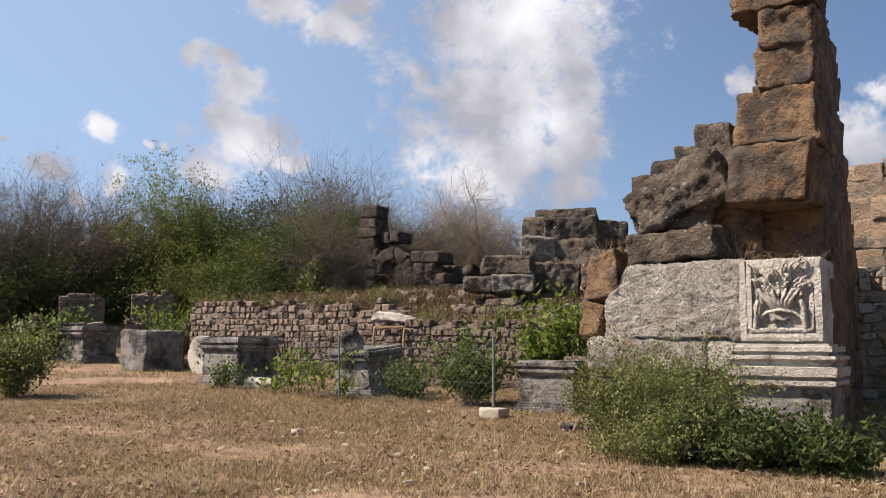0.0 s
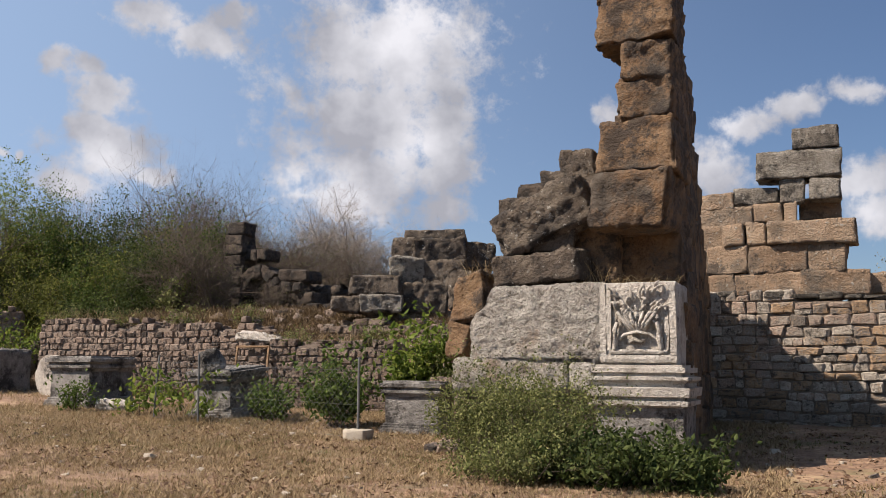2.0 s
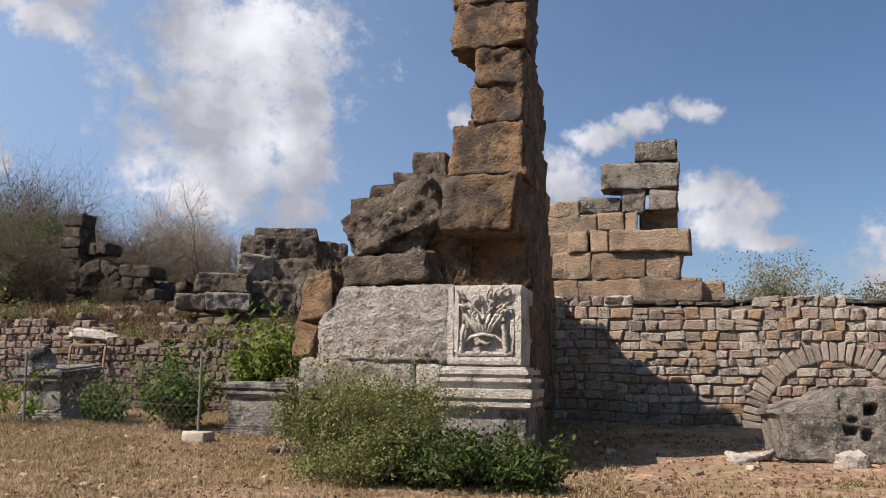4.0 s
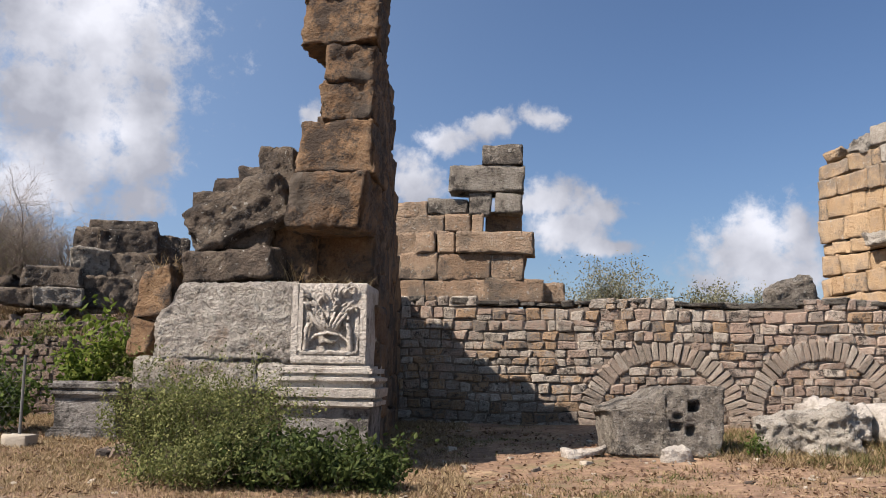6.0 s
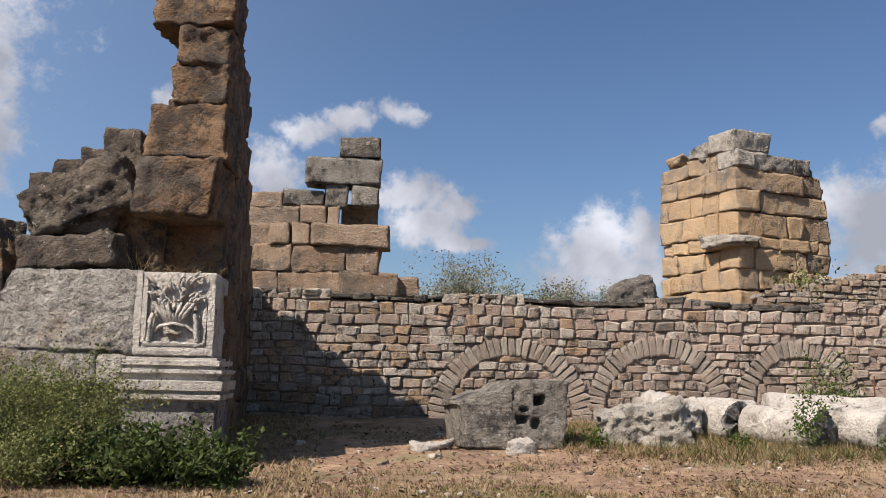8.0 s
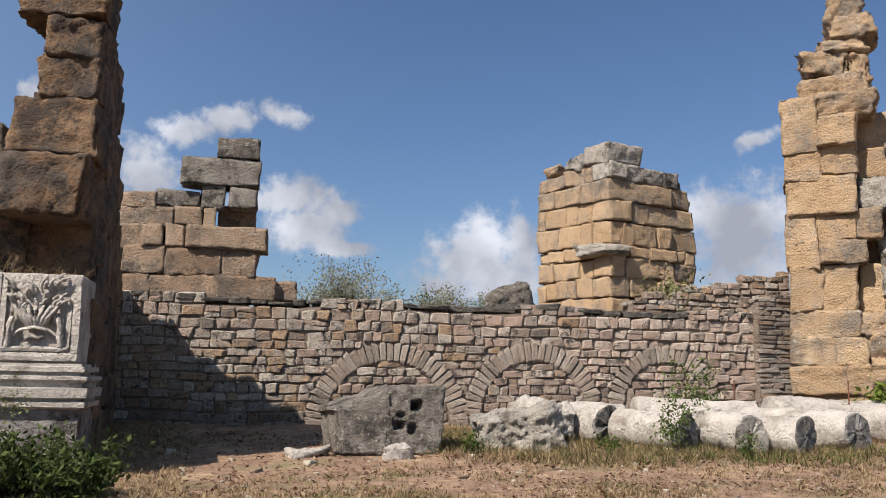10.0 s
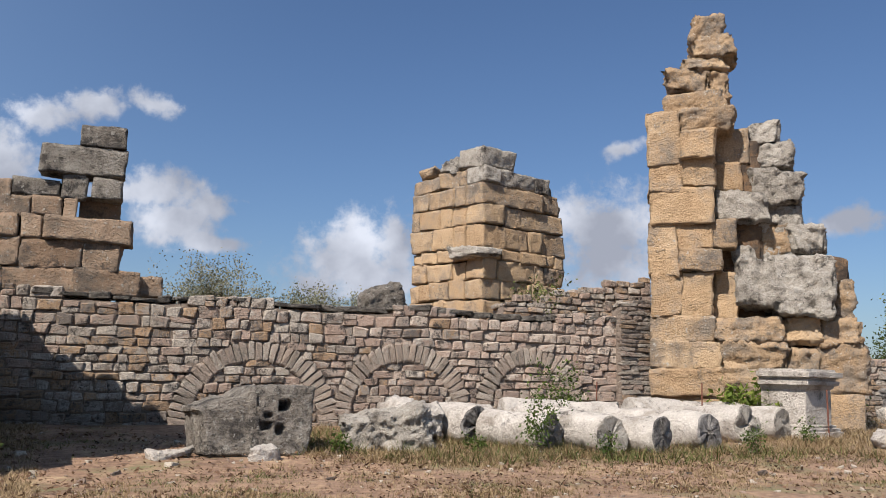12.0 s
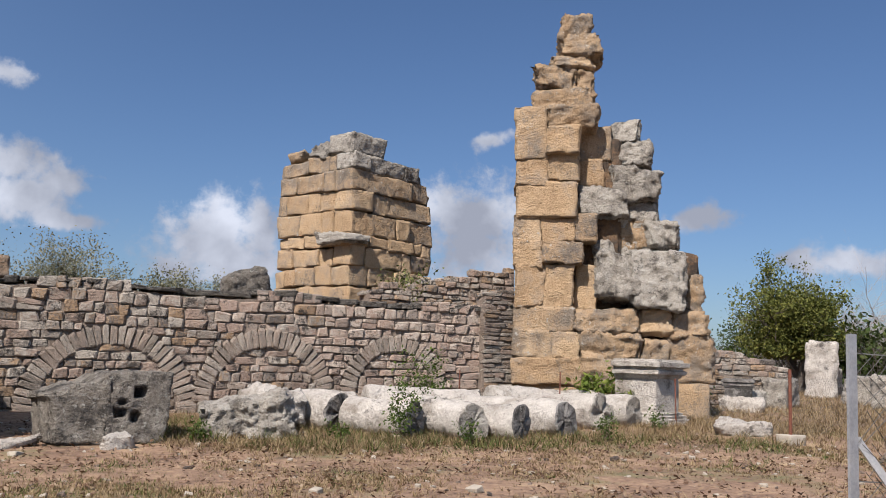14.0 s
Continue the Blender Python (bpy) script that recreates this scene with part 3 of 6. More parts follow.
def shrub(name, loc, height, spread, leaves, size, leaf_mat, label, category, stems=9, depth=2, seed=1, scatter=0.12, twig=BARK, rad=0.02, lean=0.5, up=0.2, group="", kids=(3, 5), branching=0.5, clear=0.08):
    """Stems with branches and a crown of single leaves."""
    rn = random.Random(seed)
    ob = thing(name, Matrix.Translation(loc), label, category, group)
    verts, faces, ends = [], [], []
    for i in range(stems):
        a = rn.uniform(0, 6.283)
        o = Vector((math.cos(a), math.sin(a), 0)) * spread * 0.3 * rn.random()
        d = Vector((math.cos(a) * lean * rn.random() * spread / height, math.sin(a) * lean * rn.random() * spread / height, 1)).normalized()
        branch(verts, faces, rn, o - Vector((0, 0, 0.1)), d, height * rn.uniform(0.38, 0.9), rad, depth, ends, branching, up, 3, kids)
    tall = sorted(v.z for v in ends)[int(len(ends) * 0.97)]
    wide = sorted(math.hypot(v.x, v.y) for v in ends)[int(len(ends) * 0.93)]
    kz, kx = height / tall, spread / wide
    verts = [Vector((v.x * kx, v.y * kx, v.z * kz)) for v in verts]
    ends = [Vector((v.x * kx, v.y * kx, v.z * kz)) for v in ends]
    mesh_object("branchwork", verts, faces, twig, ob)
    if leaves:
        pts = [e for e in ends if e.z > height * 0.08]
        if depth > 2:
            pts = pts + [Vector((e.x * 0.9, e.y * 0.9, e.z * rn.uniform(0.15, 0.9))) for e in pts]
        pts = [e for e in pts if e.z > height * clear] if clear > 0.08 else pts
        v, f = leaf_mesh(rn, pts, leaves, size, scatter)
        mesh_object("crown", v, f, leaf_mat, ob)
    return ob


# ---------------- ground ----------------
def ground_sheet():
    verts, faces, radii, r, n = [], [], [0.0], 0.6, 300
    while r < 3200:
        radii.append(r)
        r *= 1.035 if r < 60 else 1.25
    for i, r in enumerate(radii):
        for j in range(n):
            a = 2 * math.pi * j / n
            x, y = r * math.cos(a), r * math.sin(a)
            near = max(0.0, 1 - r / 70)
            bump = 0.05 * near * fbm(Vector((x * 0.5, y * 0.5, 3.0))) + 0.012 * near * noise.noise(Vector((x * 3, y * 3, 7)))
            verts.append((x, y, gz(x, y) + bump))
    for i in range(len(radii) - 1):
        for j in range(n):
            k = (j + 1) % n
            faces.append((i * n + j, (i + 1) * n + j, (i + 1) * n + k, i * n + k))
    return mesh_object("ground", verts, faces, EARTH, None, True)


tagged(ground_sheet(), "dry reddish earth with straw and sparse grass", "ground", "", "structure")

# ---------------- arched rubble wall ----------------
wall = thing("wall_north", pose(-3.6, 22.0, 0), "coursed rubble wall with three blind relieving arches", "wall", "", "structure")
masonry(wall, 17.0, -0.15, lambda x: 3.16 + 0.05 * math.sin(x * 1.3) + 0.05 * noise.noise(Vector((x * 1.1, 0, 0))), 0.7, (RUBBLE, RUBBLE_J),
        0.235, 0.38, ((6.7, 0.26, 1.52, 2.0), (10.35, 0.54, 1.33, 1.81), (13.85, 0.81, 1.10, 1.56)), 300, 0.012, 0.0, (PINKRUBBLE, PINKRUBBLE_J, 9.5), LICHEN)
quoin = thing("wall_end", pose(12.75, 21.72, 0), "ragged wall end of thin flat stones beside the pier", "wall", "", "structure")
masonry(quoin, 0.95, 0.1, lambda x: 3.65 + 0.2 * x, 0.5, (RUBBLE, RUBBLE_J), 0.12, 0.42, (), 120, 0.016, 0.03)
# ---------------- pier with the carved console ----------------
TAN = (TAWNY,)
pier = thing("ruined_pier", Matrix.Identity(4), "tall weathered limestone pier of stacked ochre blocks", "pier")
ashlar(pier, TAN, 1.0, 0.06,-3.38, 5.28, 1.32, 0.88, 14.90, 1.6)
ashlar(pier, TAN, 1.0, 0.06,-3.45, 4.36, 1.30, 0.90, 14.75, 1.7)
ashlar(pier, TAN, 1.0, 0.06,-3.20, 6.10, 0.92, 0.70, 15.00, 1.4)
ashlar(pier, TAN, 1.0, 0.06,-3.17, 6.80, 0.89, 0.70, 15.00, 1.4)
ashlar(pier, TAN, 1.0, 0.06,-3.35, 7.55, 1.25, 0.84, 15.00, 1.4)
ashlar(pier, TAN, 1.0, 0.06,-3.41, 8.44, 1.30, 0.93, 15.00, 1.4)
ashlar(pier, TAN, 1.0, 0.06,-3.39, 3.56, 1.17, 1.08, 15.90, 1.0)
ashlar(pier, TAN, 1.0, 0.06,-4.25, 3.50, 0.79, 1.06, 15.60, 1.0)
# the wall that runs back from the pier, its top broken in steps
for k in range(9):
    yk = 16.4 + k * 0.68
    tall = 7.2 if k < 2 else 6.7 - (k - 2) * 0.64
    zz = 0.0
    while zz < tall - 0.2:
        hh = min(rng.uniform(0.6, 0.85), tall - zz)
        m = Matrix.Translation((-3.29 - (yk - 15) * 0.08, yk + 0.34, zz + hh / 2))
        stone("block", pier, m, 1.25, 0.70, hh, TAWNY, 0.03, 0.04, 0.16)
        zz += hh
for zz in (0.35, 1.0, 1.65, 2.3):
    stone("block", pier, Matrix.Translation((-3.25, 15.9, zz)), 1.25, 1.1, 0.66, TAWNY, 0.03, 0.04, 0.16)

slump = thing("collapsed_blocks", Matrix.Identity(4), "tumbled weathered limestone blocks leaning on the pier", "stone blocks")
ashlar(slump, (UMBER, DARK, UMBER), 4, 0.06,-5.23, 4.05, 1.35, 0.88, 15.20, 1.3)
ashlar(slump, (UMBER, DARK, UMBER), 4, 0.06,-5.14, 4.61, 1.08, 0.45, 15.40, 1.2)
ashlar(slump, (UMBER, DARK, UMBER), 4, 0.06,-4.99, 4.95, 0.63, 0.36, 15.60, 1.1)
ashlar(slump, (UMBER, DARK, UMBER), 4, 0.06,-4.52, 5.02, 0.79, 0.85, 15.40, 1.2)
ashlar(slump, (UMBER, DARK, UMBER), 4, 0.06,-4.46, 4.28, 0.64, 0.80, 15.60, 1.2)
ashlar(slump, (UMBER, DARK, UMBER), 4, 0.06,-5.13, 3.25, 1.49, 0.58, 14.80, 1.0)
ashlar(slump, (TAWNY,), 4, 0.06,-6.67, 2.79, 0.68, 0.86, 15.50, 1.0)
ashlar(slump, (TAWNY,), 4, 0.06,-6.82, 1.99, 0.42, 0.62, 15.40, 1.0)
ashlar(slump, (UMBER, DARK, UMBER), 4, 0.06,-7.11, 2.98, 0.82, 0.88, 16.60, 1.0)

stone("slab", slump, Matrix.Translation((-5.15, 15.75, 4.22)) @ pose(0, 0, 0, 4, -27, 4), 1.75, 1.4, 0.95, UMBER, 0.06, 0.10, 0.06, "sloping weathered slab")
podium = thing("marble_podium", Matrix.Identity(4), "rough quarry-faced white marble blocks beside the console", "podium")
stone("block", podium, Matrix.Translation((-5.06, 15.15, 2.255)), 2.46, 1.1, 1.29, SOILED, 0.034, 0.09, 0.04, "rough bossed marble block", (), 0.0, 9.5)
for v in podium.children[0].data.vertices:
    # broken upper corner and slumped edge
    k = sm((-0.72 - v.co.x) / 0.5) * sm((v.co.z + 0.05) / 0.7)
    v.co.z -= 0.40 * k * k
    v.co.x += 0.22 * k
stone("block", podium, Matrix.Translation((-5.54, 15.12, 1.36)), 2.18, 1.1, 0.52, SOILED, 0.045, 0.06, 0.08)
stone("block", podium, Matrix.Translation((-4.23, 15.12, 1.32)), 0.40, 1.1, 0.46, SOILED, 0.03, 0.05, 0.08)
under = thing("rubble_core", pose(-6.7, 14.95, 0), "crumbling brown rubble core under marble blocks", "wall")
masonry(under, 2.75, -0.1, lambda x: 1.1, 0.9, (BROWNRUBBLE, BROWNRUBBLE_J), 0.19, 0.34, (), 80, 0.012)

# ---------------- backdrop of blocks on the wall ----------------
ruin = thing("ruined_ashlar_wall", Matrix.Identity(4), "broken upper wall of large squared limestone blocks", "wall")
ashlar(ruin, (RUINSTONE,), 0.6, 0.045,-3.06, 3.43, 0.80, 0.60, 22.40, 0.9)
ashlar(ruin, (RUINSTONE,), 0.6, 0.045,-1.89, 3.45, 1.54, 0.60, 22.40, 0.9)
ashlar(ruin, (RUINSTONE,), 0.6, 0.045,-0.42, 3.48, 1.40, 0.60, 22.40, 0.9)
ashlar(ruin, (RUINSTONE,), 0.6, 0.045,0.53, 3.48, 0.59, 0.50, 22.60, 0.8)
ashlar(ruin, (RUINSTONE,), 0.6, 0.045,-2.80, 4.09, 0.94, 0.69, 22.40, 0.9)
ashlar(ruin, (RUINSTONE,), 0.6, 0.045,-1.65, 4.09, 1.35, 0.66, 22.40, 0.9)
ashlar(ruin, (RUINSTONE,), 0.6, 0.045,-0.57, 4.11, 0.80, 0.66, 22.40, 0.9)
ashlar(ruin, (RUINSTONE,), 0.6, 0.045,-3.17, 4.35, 0.67, 1.21, 22.50, 0.9)
ashlar(ruin, (RUINSTONE,), 0.6, 0.045,-2.64, 4.69, 0.51, 0.51, 22.40, 0.9)
ashlar(ruin, (RUINSTONE,), 0.6, 0.045,-2.13, 4.69, 0.51, 0.54, 22.40, 0.9)
ashlar(ruin, (RUINSTONE,), 0.6, 0.045,-0.90, 4.67, 1.94, 0.55, 22.30, 0.9)
ashlar(ruin, (RUINSTONE,), 0.6, 0.045,-2.83, 5.19, 1.29, 0.45, 22.60, 0.9)
ashlar(ruin, (RUINSTONE,), 0.6, 0.045,-3.02, 5.57, 0.79, 0.38, 22.60, 0.9)
ashlar(ruin, (RUINSTONE,), 0.6, 0.045,-2.13, 5.63, 1.00, 0.42, 22.60, 0.9)
ashlar(ruin, (RUINSTONE,), 0.6, 0.045,-1.88, 5.22, 0.67, 0.48, 22.60, 0.9)
ashlar(ruin, (RUINSTONE,), 0.6, 0.045,-1.31, 5.71, 0.57, 0.58, 22.50, 0.6)
ashlar(ruin, (RUINSTONE,), 0.6, 0.045,-1.35, 5.19, 0.27, 0.45, 22.50, 0.5)
ashlar(ruin, (RUINSTONE,), 0.6, 0.045,-0.58, 5.70, 0.67, 0.47, 22.40, 0.8)
ashlar(ruin, (RUINSTONE,), 0.6, 0.045,-0.71, 5.31, 0.87, 0.51, 23.00, 0.5)
ashlar(ruin, (RUINSTONE,), 0.6, 0.045,-1.14, 6.33, 1.85, 0.70, 22.40, 0.9)
ashlar(ruin, (RUINSTONE,), 0.6, 0.045,-0.73, 6.92, 1.03, 0.51, 22.40, 0.9)

tower = thing("ruined_tower", pose(0, 0, 0, 0, 0, -34), "tall ochre limestone pier with a collapsed stepped edge", "tower")
ashlar(tower, (OCHRE,), 0.7, 0.055,0.10, 1.52, 1.84, 0.75, 25.40, 1.7)
ashlar(tower, (OCHRE,), 0.7, 0.055,-0.28, 2.28, 1.06, 0.75, 25.40, 1.7)
ashlar(tower, (OCHRE,), 0.7, 0.055,0.63, 2.28, 0.76, 0.75, 25.42, 1.7)
ashlar(tower, (OCHRE,), 0.7, 0.055,1.81, 1.56, 1.58, 0.74, 25.40, 1.7)
ashlar(tower, (OCHRE,), 0.7, 0.055,1.81, 2.30, 1.58, 0.74, 25.38, 1.7)
ashlar(tower, (OCHRE,), 0.7, 0.055,3.07, 1.90, 0.90, 1.32, 25.60, 1.7)
ashlar(tower, (OCHRE,), 0.7, 0.055,4.03, 1.95, 1.02, 1.35, 25.60, 1.7)
ashlar(tower, (OCHRE,), 0.7, 0.055,0.02, 2.98, 1.66, 0.70, 25.40, 1.7)
ashlar(tower, (OCHRE,), 0.7, 0.055,1.77, 2.98, 1.84, 0.65, 25.30, 1.7)
ashlar(tower, (OCHRE,), 0.7, 0.055,3.10, 3.00, 0.77, 0.80, 25.60, 1.7)
ashlar(tower, (OCHRE,), 0.7, 0.055,4.00, 3.00, 1.04, 0.76, 25.60, 1.7)
ashlar(tower, (OCHRE,), 0.7, 0.055,-0.41, 3.92, 0.84, 1.23, 25.40, 1.7)
ashlar(tower, (OCHRE,), 0.7, 0.055,0.41, 3.92, 0.80, 1.23, 25.40, 1.7)
ashlar(tower, (OCHRE,), 0.7, 0.055,1.19, 3.97, 0.70, 1.26, 25.80, 1.5)
ashlar(tower, (OCHRE,), 0.7, 0.055,-0.46, 4.81, 0.75, 0.75, 25.40, 1.7)
ashlar(tower, (OCHRE,), 0.7, 0.055,0.49, 4.84, 1.14, 0.65, 25.30, 1.7)
ashlar(tower, (OCHRE,), 0.7, 0.055,-0.45, 5.50, 0.75, 0.79, 25.40, 1.7)
ashlar(tower, (OCHRE,), 0.7, 0.055,0.37, 5.53, 0.95, 0.73, 25.50, 1.6)
ashlar(tower, (OCHRE,), 0.7, 0.055,1.06, 5.63, 0.77, 0.86, 25.60, 1.5)
ashlar(tower, (OCHRE,), 0.7, 0.055,0.02, 6.39, 1.68, 1.04, 25.40, 1.7)
ashlar(tower, (OCHRE,), 0.7, 0.055,-0.42, 7.25, 0.88, 0.96, 25.40, 1.7)
ashlar(tower, (OCHRE,), 0.7, 0.055,0.50, 7.32, 0.97, 0.80, 25.50, 1.7)
ashlar(tower, (OCHRE,), 0.7, 0.055,-0.42, 8.29, 0.90, 1.46, 25.40, 1.7)
ashlar(tower, (OCHRE,), 0.7, 0.055,0.50, 8.07, 0.94, 0.86, 25.30, 1.8)
ashlar(tower, (OCHRE,), 0.7, 0.055,0.74, 8.74, 1.42, 0.64, 25.30, 1.8)
ashlar(tower, (OCHRE,), 0.7, 0.055,0.44, 9.38, 1.63, 0.62, 25.60, 1.6)
ashlar(tower, (OCHRE,), 0.7, 0.055,0.21, 10.01, 1.11, 0.78, 25.60, 1.6)
ashlar(tower, (OCHRE,), 0.7, 0.055,1.06, 9.83, 0.50, 0.87, 25.70, 1.5)
ashlar(tower, (OCHRE,), 0.7, 0.055,0.69, 10.50, 1.07, 0.58, 25.70, 1.5)
ashlar(tower, (OCHRE,), 0.7, 0.055,0.92, 10.93, 1.11, 0.71, 25.60, 1.5)
ashlar(tower, (OCHRE,), 0.7, 0.055,0.75, 11.51, 0.86, 0.79, 25.70, 1.4)
ashlar(tower, (OCHRE,), 0.7, 0.055,1.31, 7.29, 0.66, 0.72, 26.00, 1.5)
ashlar(tower, (OCHRE,), 0.7, 0.055,1.38, 8.17, 0.95, 1.01, 26.10, 1.5)
ashlar(tower, (OCHRE,), 0.7, 0.055,2.28, 8.56, 0.87, 0.66, 26.40, 1.5)
ashlar(tower, (OCHRE,), 0.7, 0.055,2.46, 7.88, 1.04, 0.77, 26.20, 1.5)
ashlar(tower, (OCHRE,), 0.7, 0.055,2.60, 6.95, 1.24, 0.98, 26.00, 1.6)
ashlar(tower, (OCHRE,), 0.7, 0.055,1.61, 6.46, 1.25, 0.79, 25.70, 1.6)
ashlar(tower, (OCHRE,), 0.7, 0.055,2.80, 6.27, 1.03, 0.71, 26.30, 1.5)
ashlar(tower, (OCHRE,), 0.7, 0.055,3.37, 5.50, 0.96, 0.77, 26.00, 1.6)
ashlar(tower, (OCHRE,), 0.7, 0.055,2.50, 5.55, 0.91, 0.90, 26.30, 1.5)
ashlar(tower, (OCHRE,), 0.7, 0.055,1.67, 4.93, 0.51, 0.62, 25.90, 1.5)
ashlar(tower, (OCHRE,), 0.7, 0.055,2.02, 4.17, 1.26, 1.15, 25.10, 1.8)
ashlar(tower, (OCHRE,), 0.7, 0.055,3.09, 4.18, 1.34, 1.52, 25.20, 1.9)
ashlar(tower, (OCHRE,), 0.7, 0.055,4.02, 3.84, 0.55, 0.90, 25.80, 1.5)
ashlar(tower, (OCHRE,), 0.7, 0.055,2.10, 5.41, 2.22, 1.50, 26.30, 1.1)
stone("footing", tower, Matrix.Translation((1.9, 26.5, 0.6)), 5.2, 1.9, 1.6, OCHRE, 0.03, 0.05, 0.25)
stone("core", tower, Matrix.Translation((0.9, 26.9, 4.4)), 2.6, 1.4, 8.0, TAWNY, 0.08, 0.1, 0.3)
stone("core", tower, Matrix.Translation((3.1, 27.0, 3.0)), 2.4, 1.4, 4.0, TAWNY, 0.08, 0.1, 0.3)

terrace = thing("stepped_ruin", pose(0, 0, 0, 0, 0, 27), "stepped pile of huge dark weathered blocks", "stone blocks")
ashlar(terrace, (UMBER, LICHEN, UMBER), 1.5, 0.06,-1.85, 3.42, 0.92, 0.49, 28.00, 1.8)
ashlar(terrace, (UMBER, LICHEN, UMBER), 1.5, 0.06,-0.75, 3.45, 1.27, 0.56, 27.80, 1.8)
ashlar(terrace, (UMBER, LICHEN, UMBER), 1.5, 0.06,-0.98, 4.02, 1.56, 0.59, 28.20, 1.8)
ashlar(terrace, (UMBER, LICHEN, UMBER), 1.5, 0.06,0.07, 4.48, 1.07, 0.90, 28.60, 1.7)
ashlar(terrace, (UMBER, LICHEN, UMBER), 1.5, 0.06,1.18, 4.38, 1.33, 0.90, 28.60, 1.7)
ashlar(terrace, (UMBER, LICHEN, UMBER), 1.5, 0.06,-0.08, 5.21, 0.67, 0.68, 28.90, 1.7)
ashlar(terrace, (UMBER, LICHEN, UMBER), 1.5, 0.06,1.02, 5.21, 1.71, 0.79, 28.90, 1.7)
ashlar(terrace, (UMBER, LICHEN, UMBER), 1.5, 0.06,0.94, 5.69, 1.98, 0.39, 29.10, 1.7)
ashlar(terrace, (UMBER, LICHEN, UMBER), 1.5, 0.06,2.41, 5.07, 1.03, 0.88, 29.30, 1.7)
ashlar(terrace, (UMBER, LICHEN, UMBER), 1.5, 0.06,0.59, 3.57, 1.59, 0.89, 28.50, 1.7)
ashlar(terrace, (UMBER, LICHEN, UMBER), 1.5, 0.06,0.05, 2.76, 2.66, 1.03, 28.60, 2.0)


STUMP_LEVELS = (3.0, 3.44, 3.98, 4.60, 5.23, 5.62, 6.36, 7.03, 7.65, 8.2)
# joints of each course as shares of the face, from the near corner outwards
STUMP_FRONT = ((0, 0.5, 1), (0, 0.33, 1), (0, 0.22, 0.54, 0.6, 1), (0, 0.17, 0.62, 0.73, 1), (0, 0.2, 0.45, 0.78, 0.88, 1), (0, 0.55, 0.7, 1), (0, 0.25, 1), (0, 0.72, 0.95), (0, 0.18, 0.62, 0.8))
STUMP_SIDE = ((0, 0.4, 1), (0, 0.36, 0.55, 1), (0, 0.3, 0.65, 0.85, 1), (0, 0.25, 0.7, 1), (0, 0.5, 0.8, 1), (0, 0.2, 0.6, 1), (0, 0.25, 0.45, 0.85, 1), (0, 0.2, 0.7, 1), (0, 0.15, 0.5, 1))


def ashlar_stump(base, turn, width, depth):
    """Square stump of coursed blocks, its near corner at the origin, one face along x and one along y."""
    ob = thing("ashlar_stump", base @ pose(0, 0, 0, 0, 0, turn), "square stump of ochre ashlar masonry behind the wall", "tower")

    def block(x, y, z, w, d, h, mat, amp=0.030, r=0.016):
        m = Matrix.Translation((x, y, z)) @ pose(0, 0, 0, rng.uniform(-0.6, 0.6), rng.uniform(-0.6, 0.6), rng.uniform(-0.8, 0.8))
        stone("block", ob, m, w, d, h, mat, amp, r, 0.07)

    for k in range(9):
        z0, z1 = STUMP_LEVELS[k], STUMP_LEVELS[k + 1]
        h = z1 - z0
        grey = 0.10 if k < 5 else 0.5 if k < 7 else 1.0
        for side, joints in ((0, STUMP_FRONT[k]), (1, STUMP_SIDE[k])):
            length = width if side == 0 else depth - 0.8
            for a, b in zip(joints, joints[1:]):
                w = (b - a) * length - 0.010
                mid = (a + b) / 2 * length
                mat = (PALELICHEN if k == 8 and rng.random() < 0.5 else OCHREGREY) if rng.random() < grey else OCHRE
                push = rng.uniform(-0.035, 0.035) + (0.06 if rng.random() < 0.12 else 0)
                hh = h - 0.008 - (0.10 * rng.random() if rng.random() < 0.15 else 0)
                if side == 0:
                    block(mid, 0.4 + push, z0 + hh / 2, w, 0.8, hh, mat)
                else:
                    block(0.4 + push, 0.8 + mid, z0 + hh / 2, 0.8, w, hh, mat)
    stone("core", ob, Matrix.Translation((width / 2 + 0.2, depth / 2 + 0.35, 5.2)), width - 0.9, depth - 0.8, 4.6, TAWNY, 0.06, 0.1, 0.4)
    block(0.72, 0.65, 8.5, 1.45, 1.2, 0.60, PALELICHEN, 0.035, 0.03)
    block(0.5, 1.75, 8.42, 0.95, 0.8, 0.48, LICHEN, 0.10, 0.10)
    block(0.45, 2.9, 8.35, 0.8, 0.75, 0.34, OCHREGREY, 0.07, 0.06)
    block(width * 0.84, 0.5, 7.82, 0.45, 0.7, 0.36, LICHEN, 0.06, 0.05)
    block(width * 0.97, 0.6, 7.2, 0.35, 0.7, 0.38, OCHREGREY, 0.06, 0.05)
    stone("block", ob, Matrix.Translation((0.13, 0.5, 5.45)), 1.05, 1.4, 0.34, PALELICHEN, 0.05, 0.06, 0.07, "jutting corner block")
    return ob


ashlar_stump(Matrix.Translation((10.35, 26.0, 0)), 22, 3.8, 3.5)


# ---------------- carved console and pedestal ----------------
def prism(w, d, profile):
    """Mouldings round a block: profile of (height, projection), front at y = 0."""
    verts, faces = [], []
    for z, o in profile:
        verts += [(-w / 2 - o, -o, z), (w / 2 + o, -o, z), (w / 2 + o, d, z), (-w / 2 - o, d, z)]
    for i in range(len(profile) - 1):
        for s in range(4):
            t = (s + 1) % 4
            faces.append((i * 4 + s, i * 4 + t, i * 4 + 4 + t, i * 4 + 4 + s))
    faces.append((3, 2, 1, 0))
    e = (len(profile) - 1) * 4
    faces.append((e, e + 1, e + 2, e + 3))
    return verts, faces


